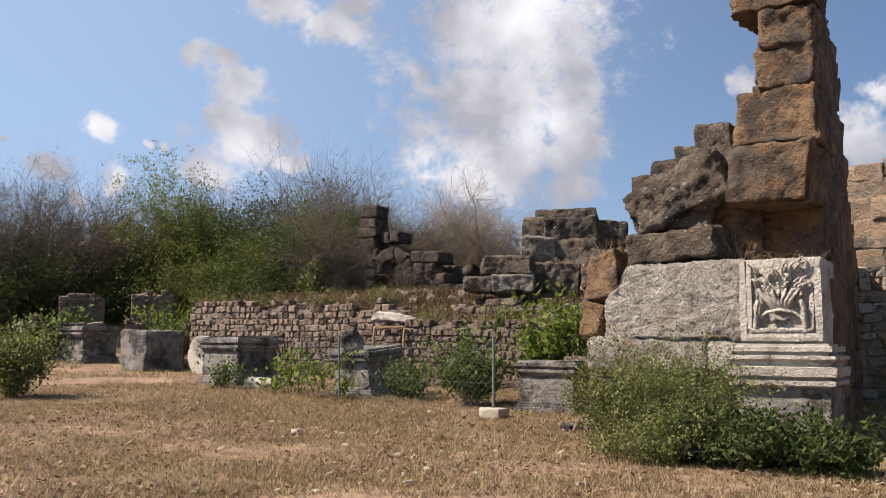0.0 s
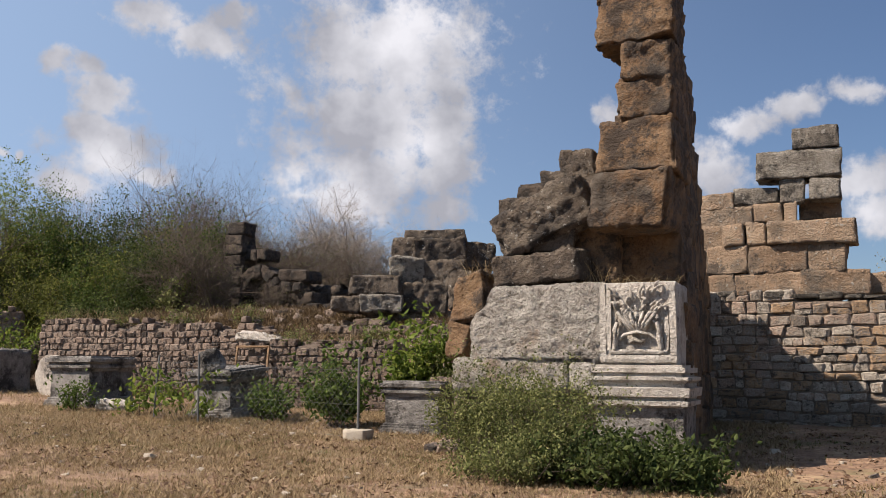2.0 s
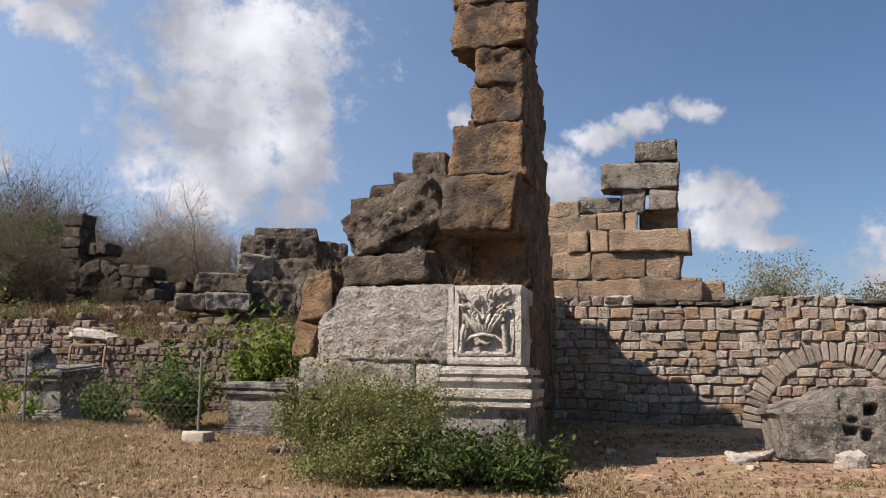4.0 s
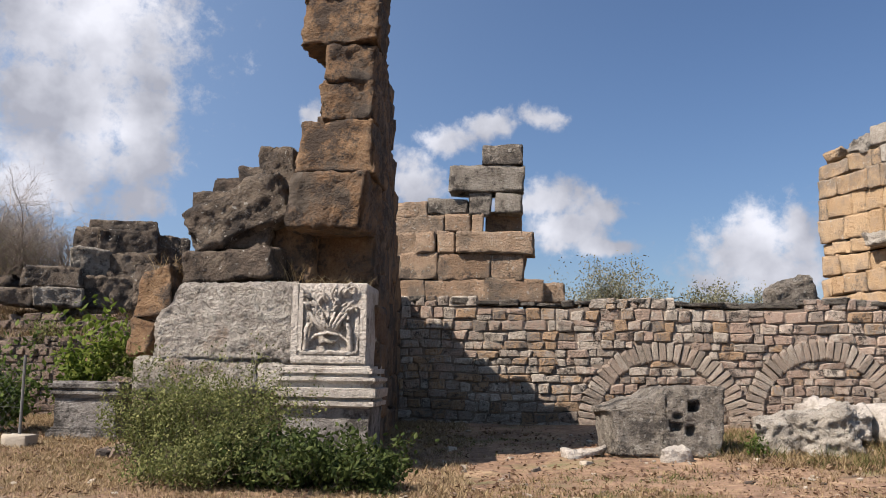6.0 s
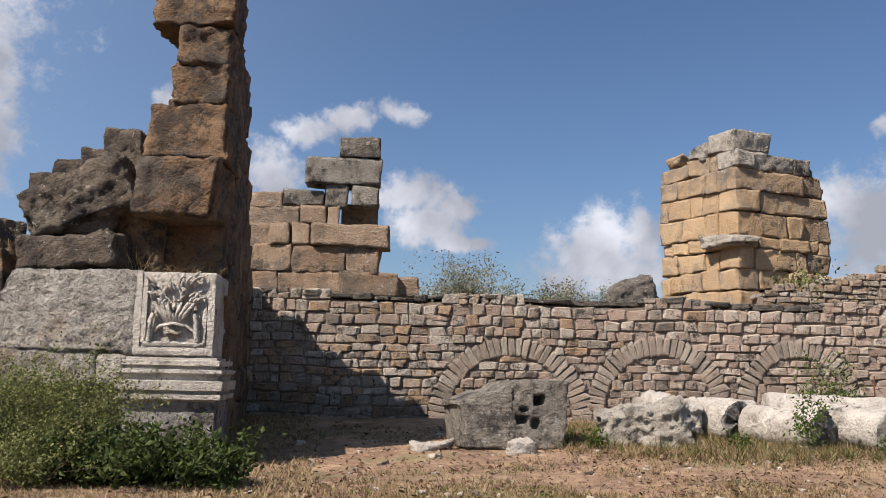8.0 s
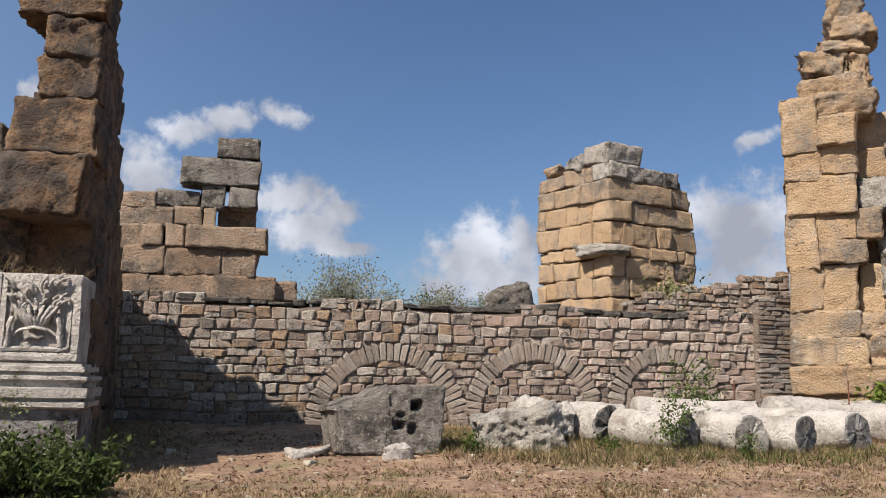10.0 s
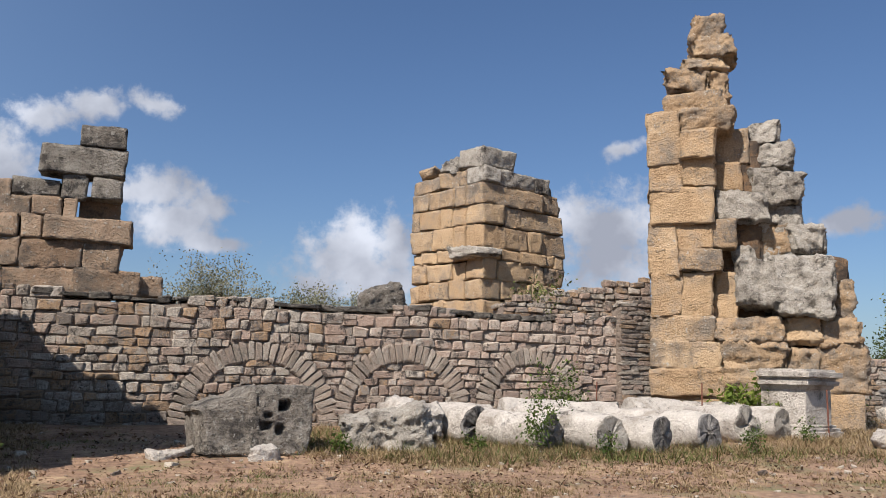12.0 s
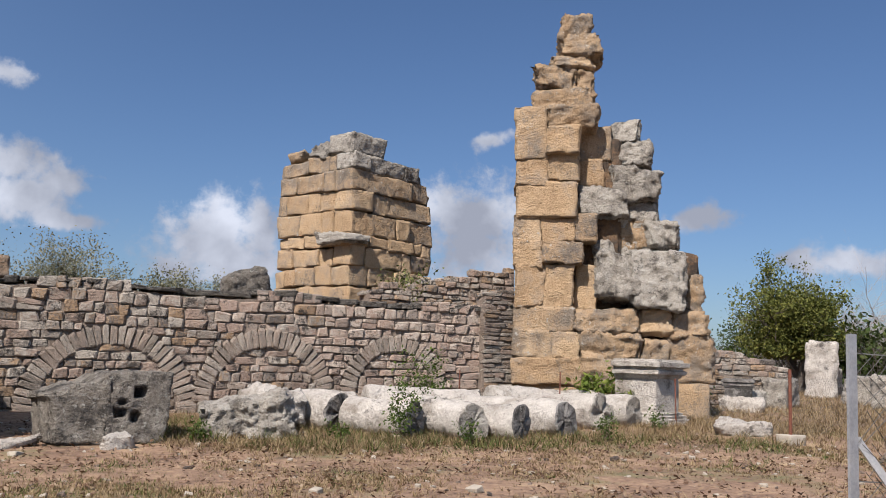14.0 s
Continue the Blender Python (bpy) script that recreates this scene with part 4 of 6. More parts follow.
def moulded(name, parent, m, w, d, profile, mat, label=""):
    v, f = prism(w, d, profile)
    bm = bmesh.new()
    bv = [bm.verts.new(p) for p in v]
    for q in f:
        bm.faces.new([bv[i] for i in q])
    bmesh.ops.subdivide_edges(bm, edges=[e for e in bm.edges if e.calc_length() > 0.3], cuts=9, use_grid_fill=True)
    for p in bm.verts:
        k = fbm(p.co * 3.5 + Vector((w * 9, d * 5, 1)), 3)
        p.co += Vector((0.006 * k, 0.012 * k, 0.008 * k))
        if k < -0.45:
            p.co.y += 0.05 * (-0.45 - k)
    ob = part(name, bm, mat, parent, label)
    ob.matrix_basis = m
    return ob


console = thing("carved_pedestal", Matrix.Translation((-3.30, 14.55, 0)), "white marble pedestal with a carved relief panel", "pedestal")
moulded("base", console, Matrix.Translation((0.0, 0, -0.15)), 1.42, 1.2, [(0, 0.1), (0.16, 0.1), (0.2, 0.07), (0.25, 0.08), (0.3, 0.03), (0.34, 0.0)], GREYMARBLE)
moulded("die", console, Matrix.Translation((0.0, 0.02, 0.15)), 1.40, 1.2, [(0, 0), (0.62, 0), (0.68, 0.02), (0.74, 0.02)], GREYMARBLE)
moulded("cornice", console, Matrix.Translation((0.0, 0.0, 0.88)), 1.40, 1.2, [(0, 0.0), (0.03, 0.02), (0.04, 0.09), (0.11, 0.10), (0.12, 0.02), (0.16, 0.03), (0.18, 0.11), (0.32, 0.13), (0.33, 0.03), (0.39, 0.04), (0.44, 0.11), (0.49, 0.11), (0.50, 0.0), (0.55, -0.01), (0.56, 0.05), (0.63, 0.05), (0.64, 0.0), (0.68, 0)], MARBLE, "deeply moulded marble cornice")
panel = stone("panel", console, Matrix.Translation((0.0, 0.62, 2.235)), 1.27, 1.1, 1.34, MARBLE, 0.012, 0.03, 0.1, "worn marble block of the relief")


def frame_bar(x, z, w, h):
    moulded("frame", panel, Matrix.Translation((x, 0.03 - 0.62, z - 2.235)), w, 0.12, [(0, 0), (h * 0.5, 0.012), (h, 0)], MARBLE)


frame_bar(-0.57, 1.72, 0.09, 1.17)
frame_bar(-0.47, 1.80, 0.06, 1.03)
frame_bar(0.57, 1.72, 0.09, 1.0)
frame_bar(0.47, 1.80, 0.05, 0.62)
frame_bar(0.0, 1.60, 1.22, 0.12)
frame_bar(0.0, 1.74, 0.92, 0.07)


def scroll(parent, pts, r0, r1):
    verts, faces = [], []
    n = len(pts)
    tube(verts, faces, [Vector(p) for p in pts], [r0 + (r1 - r0) * i / (n - 1) for i in range(n)], 7)
    mesh_object("relief", verts, faces, MARBLE, parent, True).matrix_basis = Matrix.Translation((0, -0.62, -2.235))


rl = random.Random(3)
# acanthus tufts, upright leaves and a swag
for k in range(34):
    a = rl.uniform(-0.36, 0.36)
    z0 = rl.uniform(2.15, 2.72)
    bend = rl.uniform(-0.12, 0.12) + a * 0.35
    hgt = rl.uniform(0.12, 0.26)
    scroll(panel, [(a + bend * t * t, 0.06 - 0.08 * math.sin(t * 2.6), z0 + hgt * t - 0.05 * t ** 3) for t in (0, 0.25, 0.5, 0.75, 1.0)], 0.045, 0.012)
for k in range(7):
    a = -0.24 + 0.08 * k
    scroll(panel, [(a * 0.35, 0.05, 2.1), (a * 0.7, -0.03, 2.22), (a * 1.1, -0.05, 2.34), (a * 1.3, 0.0, 2.42)], 0.05, 0.02)
scroll(panel, [(-0.30, 0.04, 1.97), (-0.2, 0.0, 2.05), (0, -0.03, 2.09), (0.2, 0.0, 2.05), (0.30, 0.04, 1.97)], 0.028, 0.028)
scroll(panel, [(-0.12, 0.04, 1.93), (-0.05, 0, 1.97), (0.05, 0, 1.92), (0.12, 0.04, 1.96)], 0.05, 0.03)
for s in (-1, 1):
    scroll(panel, [(s * 0.38, 0.05, 1.82), (s * 0.35, 0.0, 1.98), (s * 0.36, -0.02, 2.12), (s * 0.32, 0.0, 2.24)], 0.05, 0.04)
    scroll(panel, [(s * 0.33, 0.0, 2.26), (s * 0.33, -0.03, 2.31), (s * 0.33, 0.0, 2.36)], 0.03, 0.03)
    scroll(panel, [(s * 0.36, 0.05, 2.5), (s * 0.3, 0.0, 2.58), (s * 0.22, 0.02, 2.52)], 0.04, 0.02)


# ---------------- altars and pedestals ----------------
def altar(loc, turn, w, d, h, mat, label, over=0.12, tilt=0.0):
    ob = thing("stone_pedestal", Matrix.Translation(loc) @ pose(0, 0, 0, tilt, 0, turn), label, "pedestal", "pedestals on the grass")
    b, c, o = 0.2 * h, 0.3 * h, over
    moulded("base", ob, Matrix.Translation((0, 0, -0.08)), w, d, [(0, o), (b * 0.45 + 0.08, o), (b * 0.5 + 0.08, o * 0.75), (b * 0.7 + 0.08, o * 0.8), (b * 0.75 + 0.08, o * 0.4), (b * 0.9 + 0.08, o * 0.45), (b + 0.08, 0.0)], mat)
    moulded("die", ob, Matrix.Translation((0, 0.0, b)), w, d, [(0, 0), (h * 0.3, 0.008), (h - b - c, 0)], mat)
    moulded("cornice", ob, Matrix.Translation((0, 0, h - c)), w, d, [(0, 0), (c * 0.08, o * 0.25), (c * 0.2, o * 0.35), (c * 0.24, o * 0.75), (c * 0.42, o * 0.8), (c * 0.46, o * 0.45), (c * 0.58, o * 0.5), (c * 0.62, o * 1.05), (c * 0.86, o * 1.1), (c * 0.88, o * 0.5), (c, o * 0.45)], mat)
    return ob


def gpos(x, y, dz=0.0):
    return (x, y, gz(x, y) + dz)


altar(gpos(-18.53, 17.36), 2, 1.25, 1.6, 1.30, GREYMARBLE, "grey marble pedestal with a moulded top on dry grass")
stone("stone_pedestal", None, Matrix.Translation(gpos(-24.75, 20.3, 0.6)) @ pose(0, 0, 0, 0, 0, 1), 1.3, 1.66, 1.42, GREYMARBLE, 0.04, 0.06, 0.12)
tagged(bpy.context.scene.objects["stone_pedestal.001"], "squat dark-stained stone block in dry grass", "pedestal", "pedestals on the grass")
altar(gpos(-29.95, 20.9), 1, 1.2, 1.5, 1.36, GREYMARBLE, "broad dark-stained pedestal with a flat moulded top", 0.16)
altar(gpos(-34.2, 21.9), 1, 1.3, 1.6, 1.45, GREYMARBLE, "dark-stained pedestal half hidden behind a shrub", 0.12)
altar(gpos(-13.75, 17.1), 0, 1.0, 1.35, 1.12, GREYMARBLE, "leaning pedestal with a broken top among weeds", 0.14, 5)
altar(gpos(-8.32, 16.5), 3, 1.15, 0.9, 1.05, GREYMARBLE, "low grey marble pedestal with dark patches", 0.10)
altar(gpos(15.75, 17.75), 20, 1.15, 1.15, 1.62, MARBLE, "marble altar with heavy mouldings beside the pier", 0.20)
altar(gpos(21.6, 21.1), -48, 0.8, 0.8, 1.0, GREYMARBLE, "small grey pedestal with a plain cap", 0.1)
altar(gpos(26.5, 24.0), -42, 1.2, 0.9, 0.9, GREYMARBLE, "low grey stone bench block behind the fence", 0.1)
stone("broken_slab", None, Matrix.Translation(gpos(-13.75, 17.0, 1.3)) @ pose(0, 0, 0, 8, -14, 20), 0.55, 0.25, 0.5, GREYMARBLE, 0.04, 0.08, 0.08)
tagged(bpy.context.scene.objects["broken_slab"], "broken grey marble slab on a leaning pedestal", "stone slab")


for x, y, dz, w, d, h, mat, txt in ((-15.2, 20.9, 1.85, 1.3, 0.7, 0.16, MARBLE, "pale flat slab lying on the low rubble wall"), (-7.9, 17.3, 0.85, 0.75, 0.6, 0.45, BROWNRUBBLE, "brown rounded stone behind a pedestal"), (-16.9, 17.4, 0.12, 1.0, 0.5, 0.25, MARBLE, "pale fallen slab in the grass")):
    ob = stone("loose_slab", None, Matrix.Translation(gpos(x, y, dz)) @ pose(0, 0, 0, 3, 4, 12), w, d, h, mat, 0.05, 0.07, 0.07)
    tagged(ob, txt, "stone slab", "loose slabs")
frame_ob = thing("wooden_frame", pose(-15.15, 20.42, 1.2, -6, 0, 0), "weathered orange-brown timber frame leaning on the wall", "frame")
for bx, bz, bw, bh in ((0, 0.8, 1.1, 0.06), (0, 0.0, 1.1, 0.06), (-0.52, 0.4, 0.06, 0.8), (0.52, 0.4, 0.06, 0.8)):
    stone("bar", frame_ob, Matrix.Translation((bx, 0, bz)), bw, 0.05, bh, WOOD, 0.004, 0.008, 0.2)

# ---------------- column drums ----------------
def drum(x, y, heading, length, r, label, mat=MARBLE, tilt=0.0, lift=0.0, seed=0, ragged=0.12, name="column_drum", end_mat=None):
    """Lying drum: x, y is the middle of its visible end, heading the way in which that end looks, in degrees from +x."""
    n, m = 30, max(6, int(length / 0.12))
    verts, faces = [], []
    for i in range(m + 1):
        for j in range(n):
            a = 2 * math.pi * j / n
            p = Vector((-length * i / m, math.cos(a) * r, math.sin(a) * r))
            k = fbm(Vector((p.x * 1.3, p.y * 2, p.z * 2)) + Vector((seed * 9.1, 2, seed)), 4)
            q = 1 + 0.15 * k + 0.03 * noise.noise(p * 9 + Vector((seed, 0, 0)))
            if ragged and i < 4:
                p.x += ragged * (k - 0.4) * (4 - i) / 4
            verts.append((p.x, p.y * q, p.z * q))
    for i in range(m):
        for j in range(n):
            k = (j + 1) % n
            faces.append((i * n + j, i * n + k, (i + 1) * n + k, (i + 1) * n + j))
    # end faces with a dowel hole in the middle
    for end in (0, m):
        o = len(verts)
        x0 = -length * end / m
        s = 1 if end == 0 else -1
        for ring, (rr, dx) in enumerate(((0.93, 0.02), (0.5, 0.02), (0.12, 0.02), (0.11, -0.1))):
            for j in range(n):
                a = 2 * math.pi * j / n
                kk = 0.02 * noise.noise(Vector((math.cos(a) * rr * 3, math.sin(a) * rr * 3, seed)))
                base = verts[end * n + j]
                verts.append((x0 + s * (dx + kk) + (base[0] - x0) * 0.8, base[1] * rr, base[2] * rr))
        if end == 0:
            cap_from = len(faces)
        prev = end * n
        for ring in range(4):
            cur = o + ring * n
            for j in range(n):
                k = (j + 1) % n
                faces.append((prev + k, prev + j, cur + j, cur + k) if s > 0 else (prev + j, prev + k, cur + k, cur + j))
            prev = cur
        faces.append([prev + j for j in range(n)] if s > 0 else [prev + j for j in reversed(range(n))])
        if end == 0:
            cap_faces = faces[cap_from:]
            del faces[cap_from:]
    ob = mesh_object(name, verts, faces, mat, None, True)
    # default end: darker lichened marble, the shade of the end put into its colour
    used = sorted({q for fc in cap_faces for q in fc})
    where = {q: i for i, q in enumerate(used)}
    tagged(mesh_object("end_face", [verts[q] for q in used], [[where[q] for q in fc] for fc in cap_faces], end_mat or GREYMARBLE, ob), "pale end with a dowel hole" if end_mat else "lichened end darkened for shade, with a dowel hole")
    ob.matrix_world = Matrix.Translation(gpos(x, y, r * 0.93 + lift)) @ pose(0, 0, 0, 0, tilt, heading)
    return tagged(ob, label, "column drum", "fallen column drums")


DRUMTXT = "fallen white marble column drum in dry grass"
drum(7.1, 17.9, -60, 2.0, 0.40, "fallen marble column drum with a broken hollow end", MARBLE, 0, 0, 1, 0.3)
drum(8.2, 16.5, -60, 1.7, 0.38, "fallen marble drum with a chipped round end", MARBLE, 0, 0, 2, 0.15)
drum(9.1, 15.85, -76, 2.7, 0.38, DRUMTXT, MARBLE, 3, 0, 3, 0.16, "column_drum", PALELICHEN)
drum(10.15, 15.7, -64, 2.5, 0.37, "fallen column drum with a lichened end darkened for shade", MARBLE, 0, 0, 4, 0.1)
drum(11.5, 16.05, -66, 2.6, 0.40, DRUMTXT, MARBLE, 0, 0, 5)
drum(13.2, 17.05, -70, 2.7, 0.44, DRUMTXT, MARBLE, -3, 0, 6, 0.16, "column_drum", PALELICHEN)
drum(14.6, 17.6, -72, 1.8, 0.38, DRUMTXT, MARBLE, 2, 0, 7, 0.16, "column_drum", PALELICHEN)
for x, y, head, size, r, k in ((8.1, 19.4, -20, 1.3, 0.38, 8), (9.75, 19.3, -8, 1.45, 0.43, 9), (11.3, 19.35, -18, 1.3, 0.40, 10), (12.9, 19.15, -5, 1.4, 0.44, 16), (14.5, 19.1, -16, 1.35, 0.40, 17)):
    drum(x, y, head, size, r, "fallen drum in the rear row along the wall", MARBLE, 0, 0, k, 0.12)
drum(-22.3, 20.1, -96, 0.6, 0.62, "pale marble disc of a column on edge", MARBLE, 0, 0, 12, 0.0, "column_drum", MARBLE)
drum(-25.6, 21.4, -40, 1.5, 0.5, "pale marble drum between two pedestals", MARBLE, 0, 0, 13)
stone("broken_capital", None, Matrix.Translation(gpos(4.9, 17.2, 0.35)) @ pose(0, 0, 0, 6, -16, -20), 1.6, 1.0, 0.9, PALELICHEN, 0.11, 0.10, 0.045)
tagged(bpy.context.scene.objects["broken_capital"], "broken carved marble fragment lying in the grass", "stone fragment")
stone("boulder", None, Matrix.Translation(gpos(5.7, 18.3, 0.4)) @ pose(0, 0, 0, 4, 10, 30), 1.3, 0.9, 0.9, MARBLE, 0.12, 0.2, 0.08)
tagged(bpy.context.scene.objects["boulder"], "rounded pale marble boulder behind a fragment", "boulder")
holed = stone("holed_block", None, Matrix.Translation(gpos(2.25, 17.05, 0.55)) @ pose(0, 0, 0, -4, 0, 10), 2.15, 1.2, 1.24, LICHEN, 0.03, 0.035, 0.045, "",
              ((0.52, 0.27, 0.09, 0.10, 0.25), (0.16, -0.10, 0.15, 0.06, 0.2), (0.48, -0.14, 0.07, 0.08, 0.2), (0.24, 0.09, 0.06, 0.04, 0.15)), 0.0)
for v in holed.data.vertices:
    # the foot is drawn in, one shoulder has broken off and a crack runs down the face
    up = v.co.z / 1.24 + 0.5
    v.co.x += 0.22 * (1 - up) if v.co.x < 0 else -0.10 * (1 - up)
    v.co.z -= 0.20 * sm((up - 0.55) / 0.45) * sm((-0.02 - v.co.x) / 0.35) + 0.16 * sm((up - 0.6) / 0.4) * sm((-0.5 - v.co.x) / 0.5)
    if v.co.y < 0 and v.co.x < -0.10:
        v.co.y += 0.07
tagged(holed, "dark lichened stone block with square dowel holes", "stone block")
for i, (x, y, w, d, h, a) in enumerate(((0.95, 16.45, 0.75, 0.35, 0.2, 15), (2.45, 15.95, 0.55, 0.2, 0.3, 25), (15.9, 15.4, 1.2, 0.8, 0.36, -40), (21.7, 21.0, 1.2, 0.6, 0.5, -40))):
    ob = stone("loose_stone", None, Matrix.Translation(gpos(x, y, h * 0.38)) @ pose(0, 0, 0, 6, -10 if i < 2 else 2, a), w, d, h, MARBLE, 0.06, 0.09, 0.06)
    tagged(ob, "pale loose stone lying on dry earth", "stone", "loose stones")
for b, r, w, d, h, turn in ((-48.0, 33.0, 1.5, 0.9, 1.0, 25), (-46.2, 31.5, 1.1, 0.7, 0.6, 10), (-52.2, 37.0, 1.6, 1.0, 1.1, 40), (-53.8, 35.0, 1.2, 0.9, 1.2, 15), (-50.6, 41.0, 1.8, 0.9, 1.3, 30), (-54.6, 42.0, 1.3, 0.9, 1.5, 5)):
    q = radians(b)
    ob = stone("loose_stone", None, Matrix.Translation(gpos(-math.sin(q) * r, math.cos(q) * r, h * 0.42)) @ pose(0, 0, 0, 3, -4, turn), w, d, h, PALELICHEN, 0.06, 0.10, 0.08)
    tagged(ob, "pale weathered block standing beyond the wire fence", "stone", "stones beyond the fence")
stele = stone("upright_stele", None, Matrix.Translation(gpos(30.9, 25.7, 1.05)) @ pose(0, 0, 0, 0, 0, -45), 1.2, 0.6, 2.4, MARBLE, 0.06, 0.29, 0.1)
tagged(stele, "upright weathered stone slab with a rounded top", "stele")

# ---------------- walls and ruins on the far side ----------------
BR = (BROWNRUBBLE, BROWNRUBBLE_J)
lw = thing("wall_west", pose(-15.4, 20.6, 0), "low brown rubble wall behind the pedestals", "wall", "", "structure")
masonry(lw, 4.6, 0.2, lambda x: 2.12 + 0.16 * noise.noise(Vector((x * 2, 5, 0))), 0.7, BR, 0.19, 0.27, (), 250, 0.010, 0.10)
lw2 = thing("wall_far_west", pose(-26.0, 23.0, 0), "long brown rubble wall below a dry earth bank", "wall", "", "structure")
masonry(lw2, 9.6, 0.3, lambda x: 2.95 - 0.03 * x + 0.26 * noise.noise(Vector((x * 1.2, 9, 0))), 0.7, BR, 0.19, 0.27, (), 280, 0.010, 0.14)
lw3 = thing("wall_terrace", pose(-15.0, 23.6, 1.2), "broken rubble wall on the earth bank", "wall", "", "structure")
masonry(lw3, 5.0, 0.2, lambda x: 1.55 + 0.35 * noise.noise(Vector((x * 0.9, 2, 0))), 0.6, BR, 0.2, 0.42, (), 120, 0.014, 0.1)
for x, y, a, n, h in ((-31.4, 24.6, 40, 1.7, 2.6), (-33.4, 22.6, 46, 1.7, 2.5), (-29.2, 22.6, 42, 2.9, 1.35), (-31.6, 20.2, 44, 2.6, 1.5)):
    w = thing("wall_stub", pose(x, y, gz(x, y), 0, 0, a), "broken stub of brown rubble masonry", "wall", "wall stubs")
    masonry(w, n, -0.2, lambda q: h + 0.45 * noise.noise(Vector((q * 1.6, h, 0))), 0.9, BR, 0.17, 0.34, (), 80, 0.015, 0.08)

archway = thing("ruined_archway", pose(-23.25, 30.5, 0), "dark ruined stone pier with the springing of an arch", "ruin")
z = 2.5
while z < 6.5:
    hh = rng.uniform(0.38, 0.52)
    stone("block", archway, Matrix.Translation((rng.uniform(-0.05, 0.05), 0, z + hh / 2)) @ pose(0, 0, 0, 0, rng.uniform(-1, 1), rng.uniform(-4, 4)), rng.uniform(0.80, 0.94), 1.0, hh, DARK, 0.03, 0.03, 0.1)
    z += hh
stone("cap", archway, Matrix.Translation((0.05, 0, z + 0.28)), 0.85, 0.95, 0.6, DARK, 0.04, 0.05, 0.1)
for k in range(9):
    t = radians(172 - k * 20)
    stone("voussoir", archway, Matrix.Translation((1.25 + math.cos(t) * 0.85, 0, 4.3 + math.sin(t) * 0.95)) @ pose(0, 0, 0, 0, 90 - math.degrees(t), 0), 0.36, 0.9, 0.5, DARK, 0.03, 0.03, 0.1)
# the wall over and beyond the arch, falling away in ragged courses
for k in range(8):
    z = 2.5 + k * 0.46
    x, end = (0.45 if z > 5.4 else 2.15), 5.6 - 0.60 * k + rng.uniform(-0.3, 0.3)
    while x < end:
        w = rng.uniform(0.45, 0.95)
        stone("block", archway, Matrix.Translation((x + w / 2, 0.1 + rng.uniform(-0.08, 0.08), z + 0.23)) @ pose(0, 0, 0, 0, rng.uniform(-2, 2), rng.uniform(-5, 5)), w, 0.9, 0.46, DARK, 0.045, 0.04, 0.12)
        x += w
# added dark block behind the arch, stands in for the shade in its opening
stone("back_wall", archway, Matrix.Translation((2.65, 1.2, 3.4)), 4.6, 0.8, 2.8, DARK, 0.2, 0.2, 0.2)
fw = thing("wall_far_north", pose(10.5, 24.6, 1.0), "ragged rubble wall rising behind the arched wall", "wall", "", "structure")
masonry(fw, 5.0, 1.0, lambda x: 2.75 + 0.2 * x + 0.3 * noise.noise(Vector((x * 1.4, 4, 0))), 0.8, (RUBBLE, RUBBLE_J), 0.19, 0.38, (), 100, 0.015, 0.08)
fe = thing("wall_far_east", pose(20.0, 23.2, 0, 0, 0, -14), "rubble wall beyond the tall pier", "wall", "", "structure")
masonry(fe, 5.0, 0.5, lambda x: 3.1 - 0.22 * x + 0.15 * noise.noise(Vector((x * 1.4, 8, 0))), 0.8, (RUBBLE, RUBBLE_J), 0.19, 0.38, (), 100, 0.015, 0.08)
rk = stone("boulder", None, Matrix.Translation((6.75, 24.4, 3.5)) @ pose(0, 0, 0, 0, -14, 0), 1.15, 0.8, 1.05, LICHEN, 0.07, 0.16, 0.08)
tagged(rk, "dark boulder standing on the bank behind the wall", "boulder")

# ---------------- fences ----------------
def post(name, x, y, h, r, mat, label, lean=0.0, foot=False):
    ob = thing(name, Matrix.Translation(gpos(x, y)), label, "fence post", "fence posts")
    verts, faces = [], []
    tube(verts, faces, [Vector((0, 0, -0.2)), Vector((lean * 0.5, 0, h * 0.5)), Vector((lean, 0, h))], [r, r, r], 8)
    mesh_object("pole", verts, faces, mat, ob)
    if foot:
        stone("footing", ob, Matrix.Translation((0, 0, 0.08)), 0.46, 0.4, 0.24, CONCRETE, 0.01, 0.02, 0.1, "pale concrete footing")
    return ob


post("fence_post", -14.7, 16.2, 1.45, 0.022, WIRE, "thin grey metal fence post among weeds", 0.1)
post("fence_post", -13.1, 15.8, 1.5, 0.022, WIRE, "thin grey metal fence post among weeds", -0.05)
post("fence_post", -8.75, 15.1, 1.55, 0.026, WIRE, "grey metal fence post in a concrete footing", 0.0, True)
post("fence_post", 15.5, 13.7, 1.55, 0.035, RUST, "rusty iron fence post in a concrete block", 0.0, True)
post("fence_post", 15.9, 17.6, 1.15, 0.02, RUST, "thin rusty rod before the altar", -0.03)
post("fence_post", 13.3, 18.9, 1.25, 0.016, RUST, "thin rusty rod before the tall pier", 0.0)
post("fence_post", 11.25, 20.4, 1.2, 0.016, RUST, "thin rusty rod before the arched wall", 0.02)

near = thing("angle_iron_post", Matrix.Translation(gpos(5.52, 4.33)), "galvanised angle-iron fence post with a diagonal brace", "fence post", "fence posts")


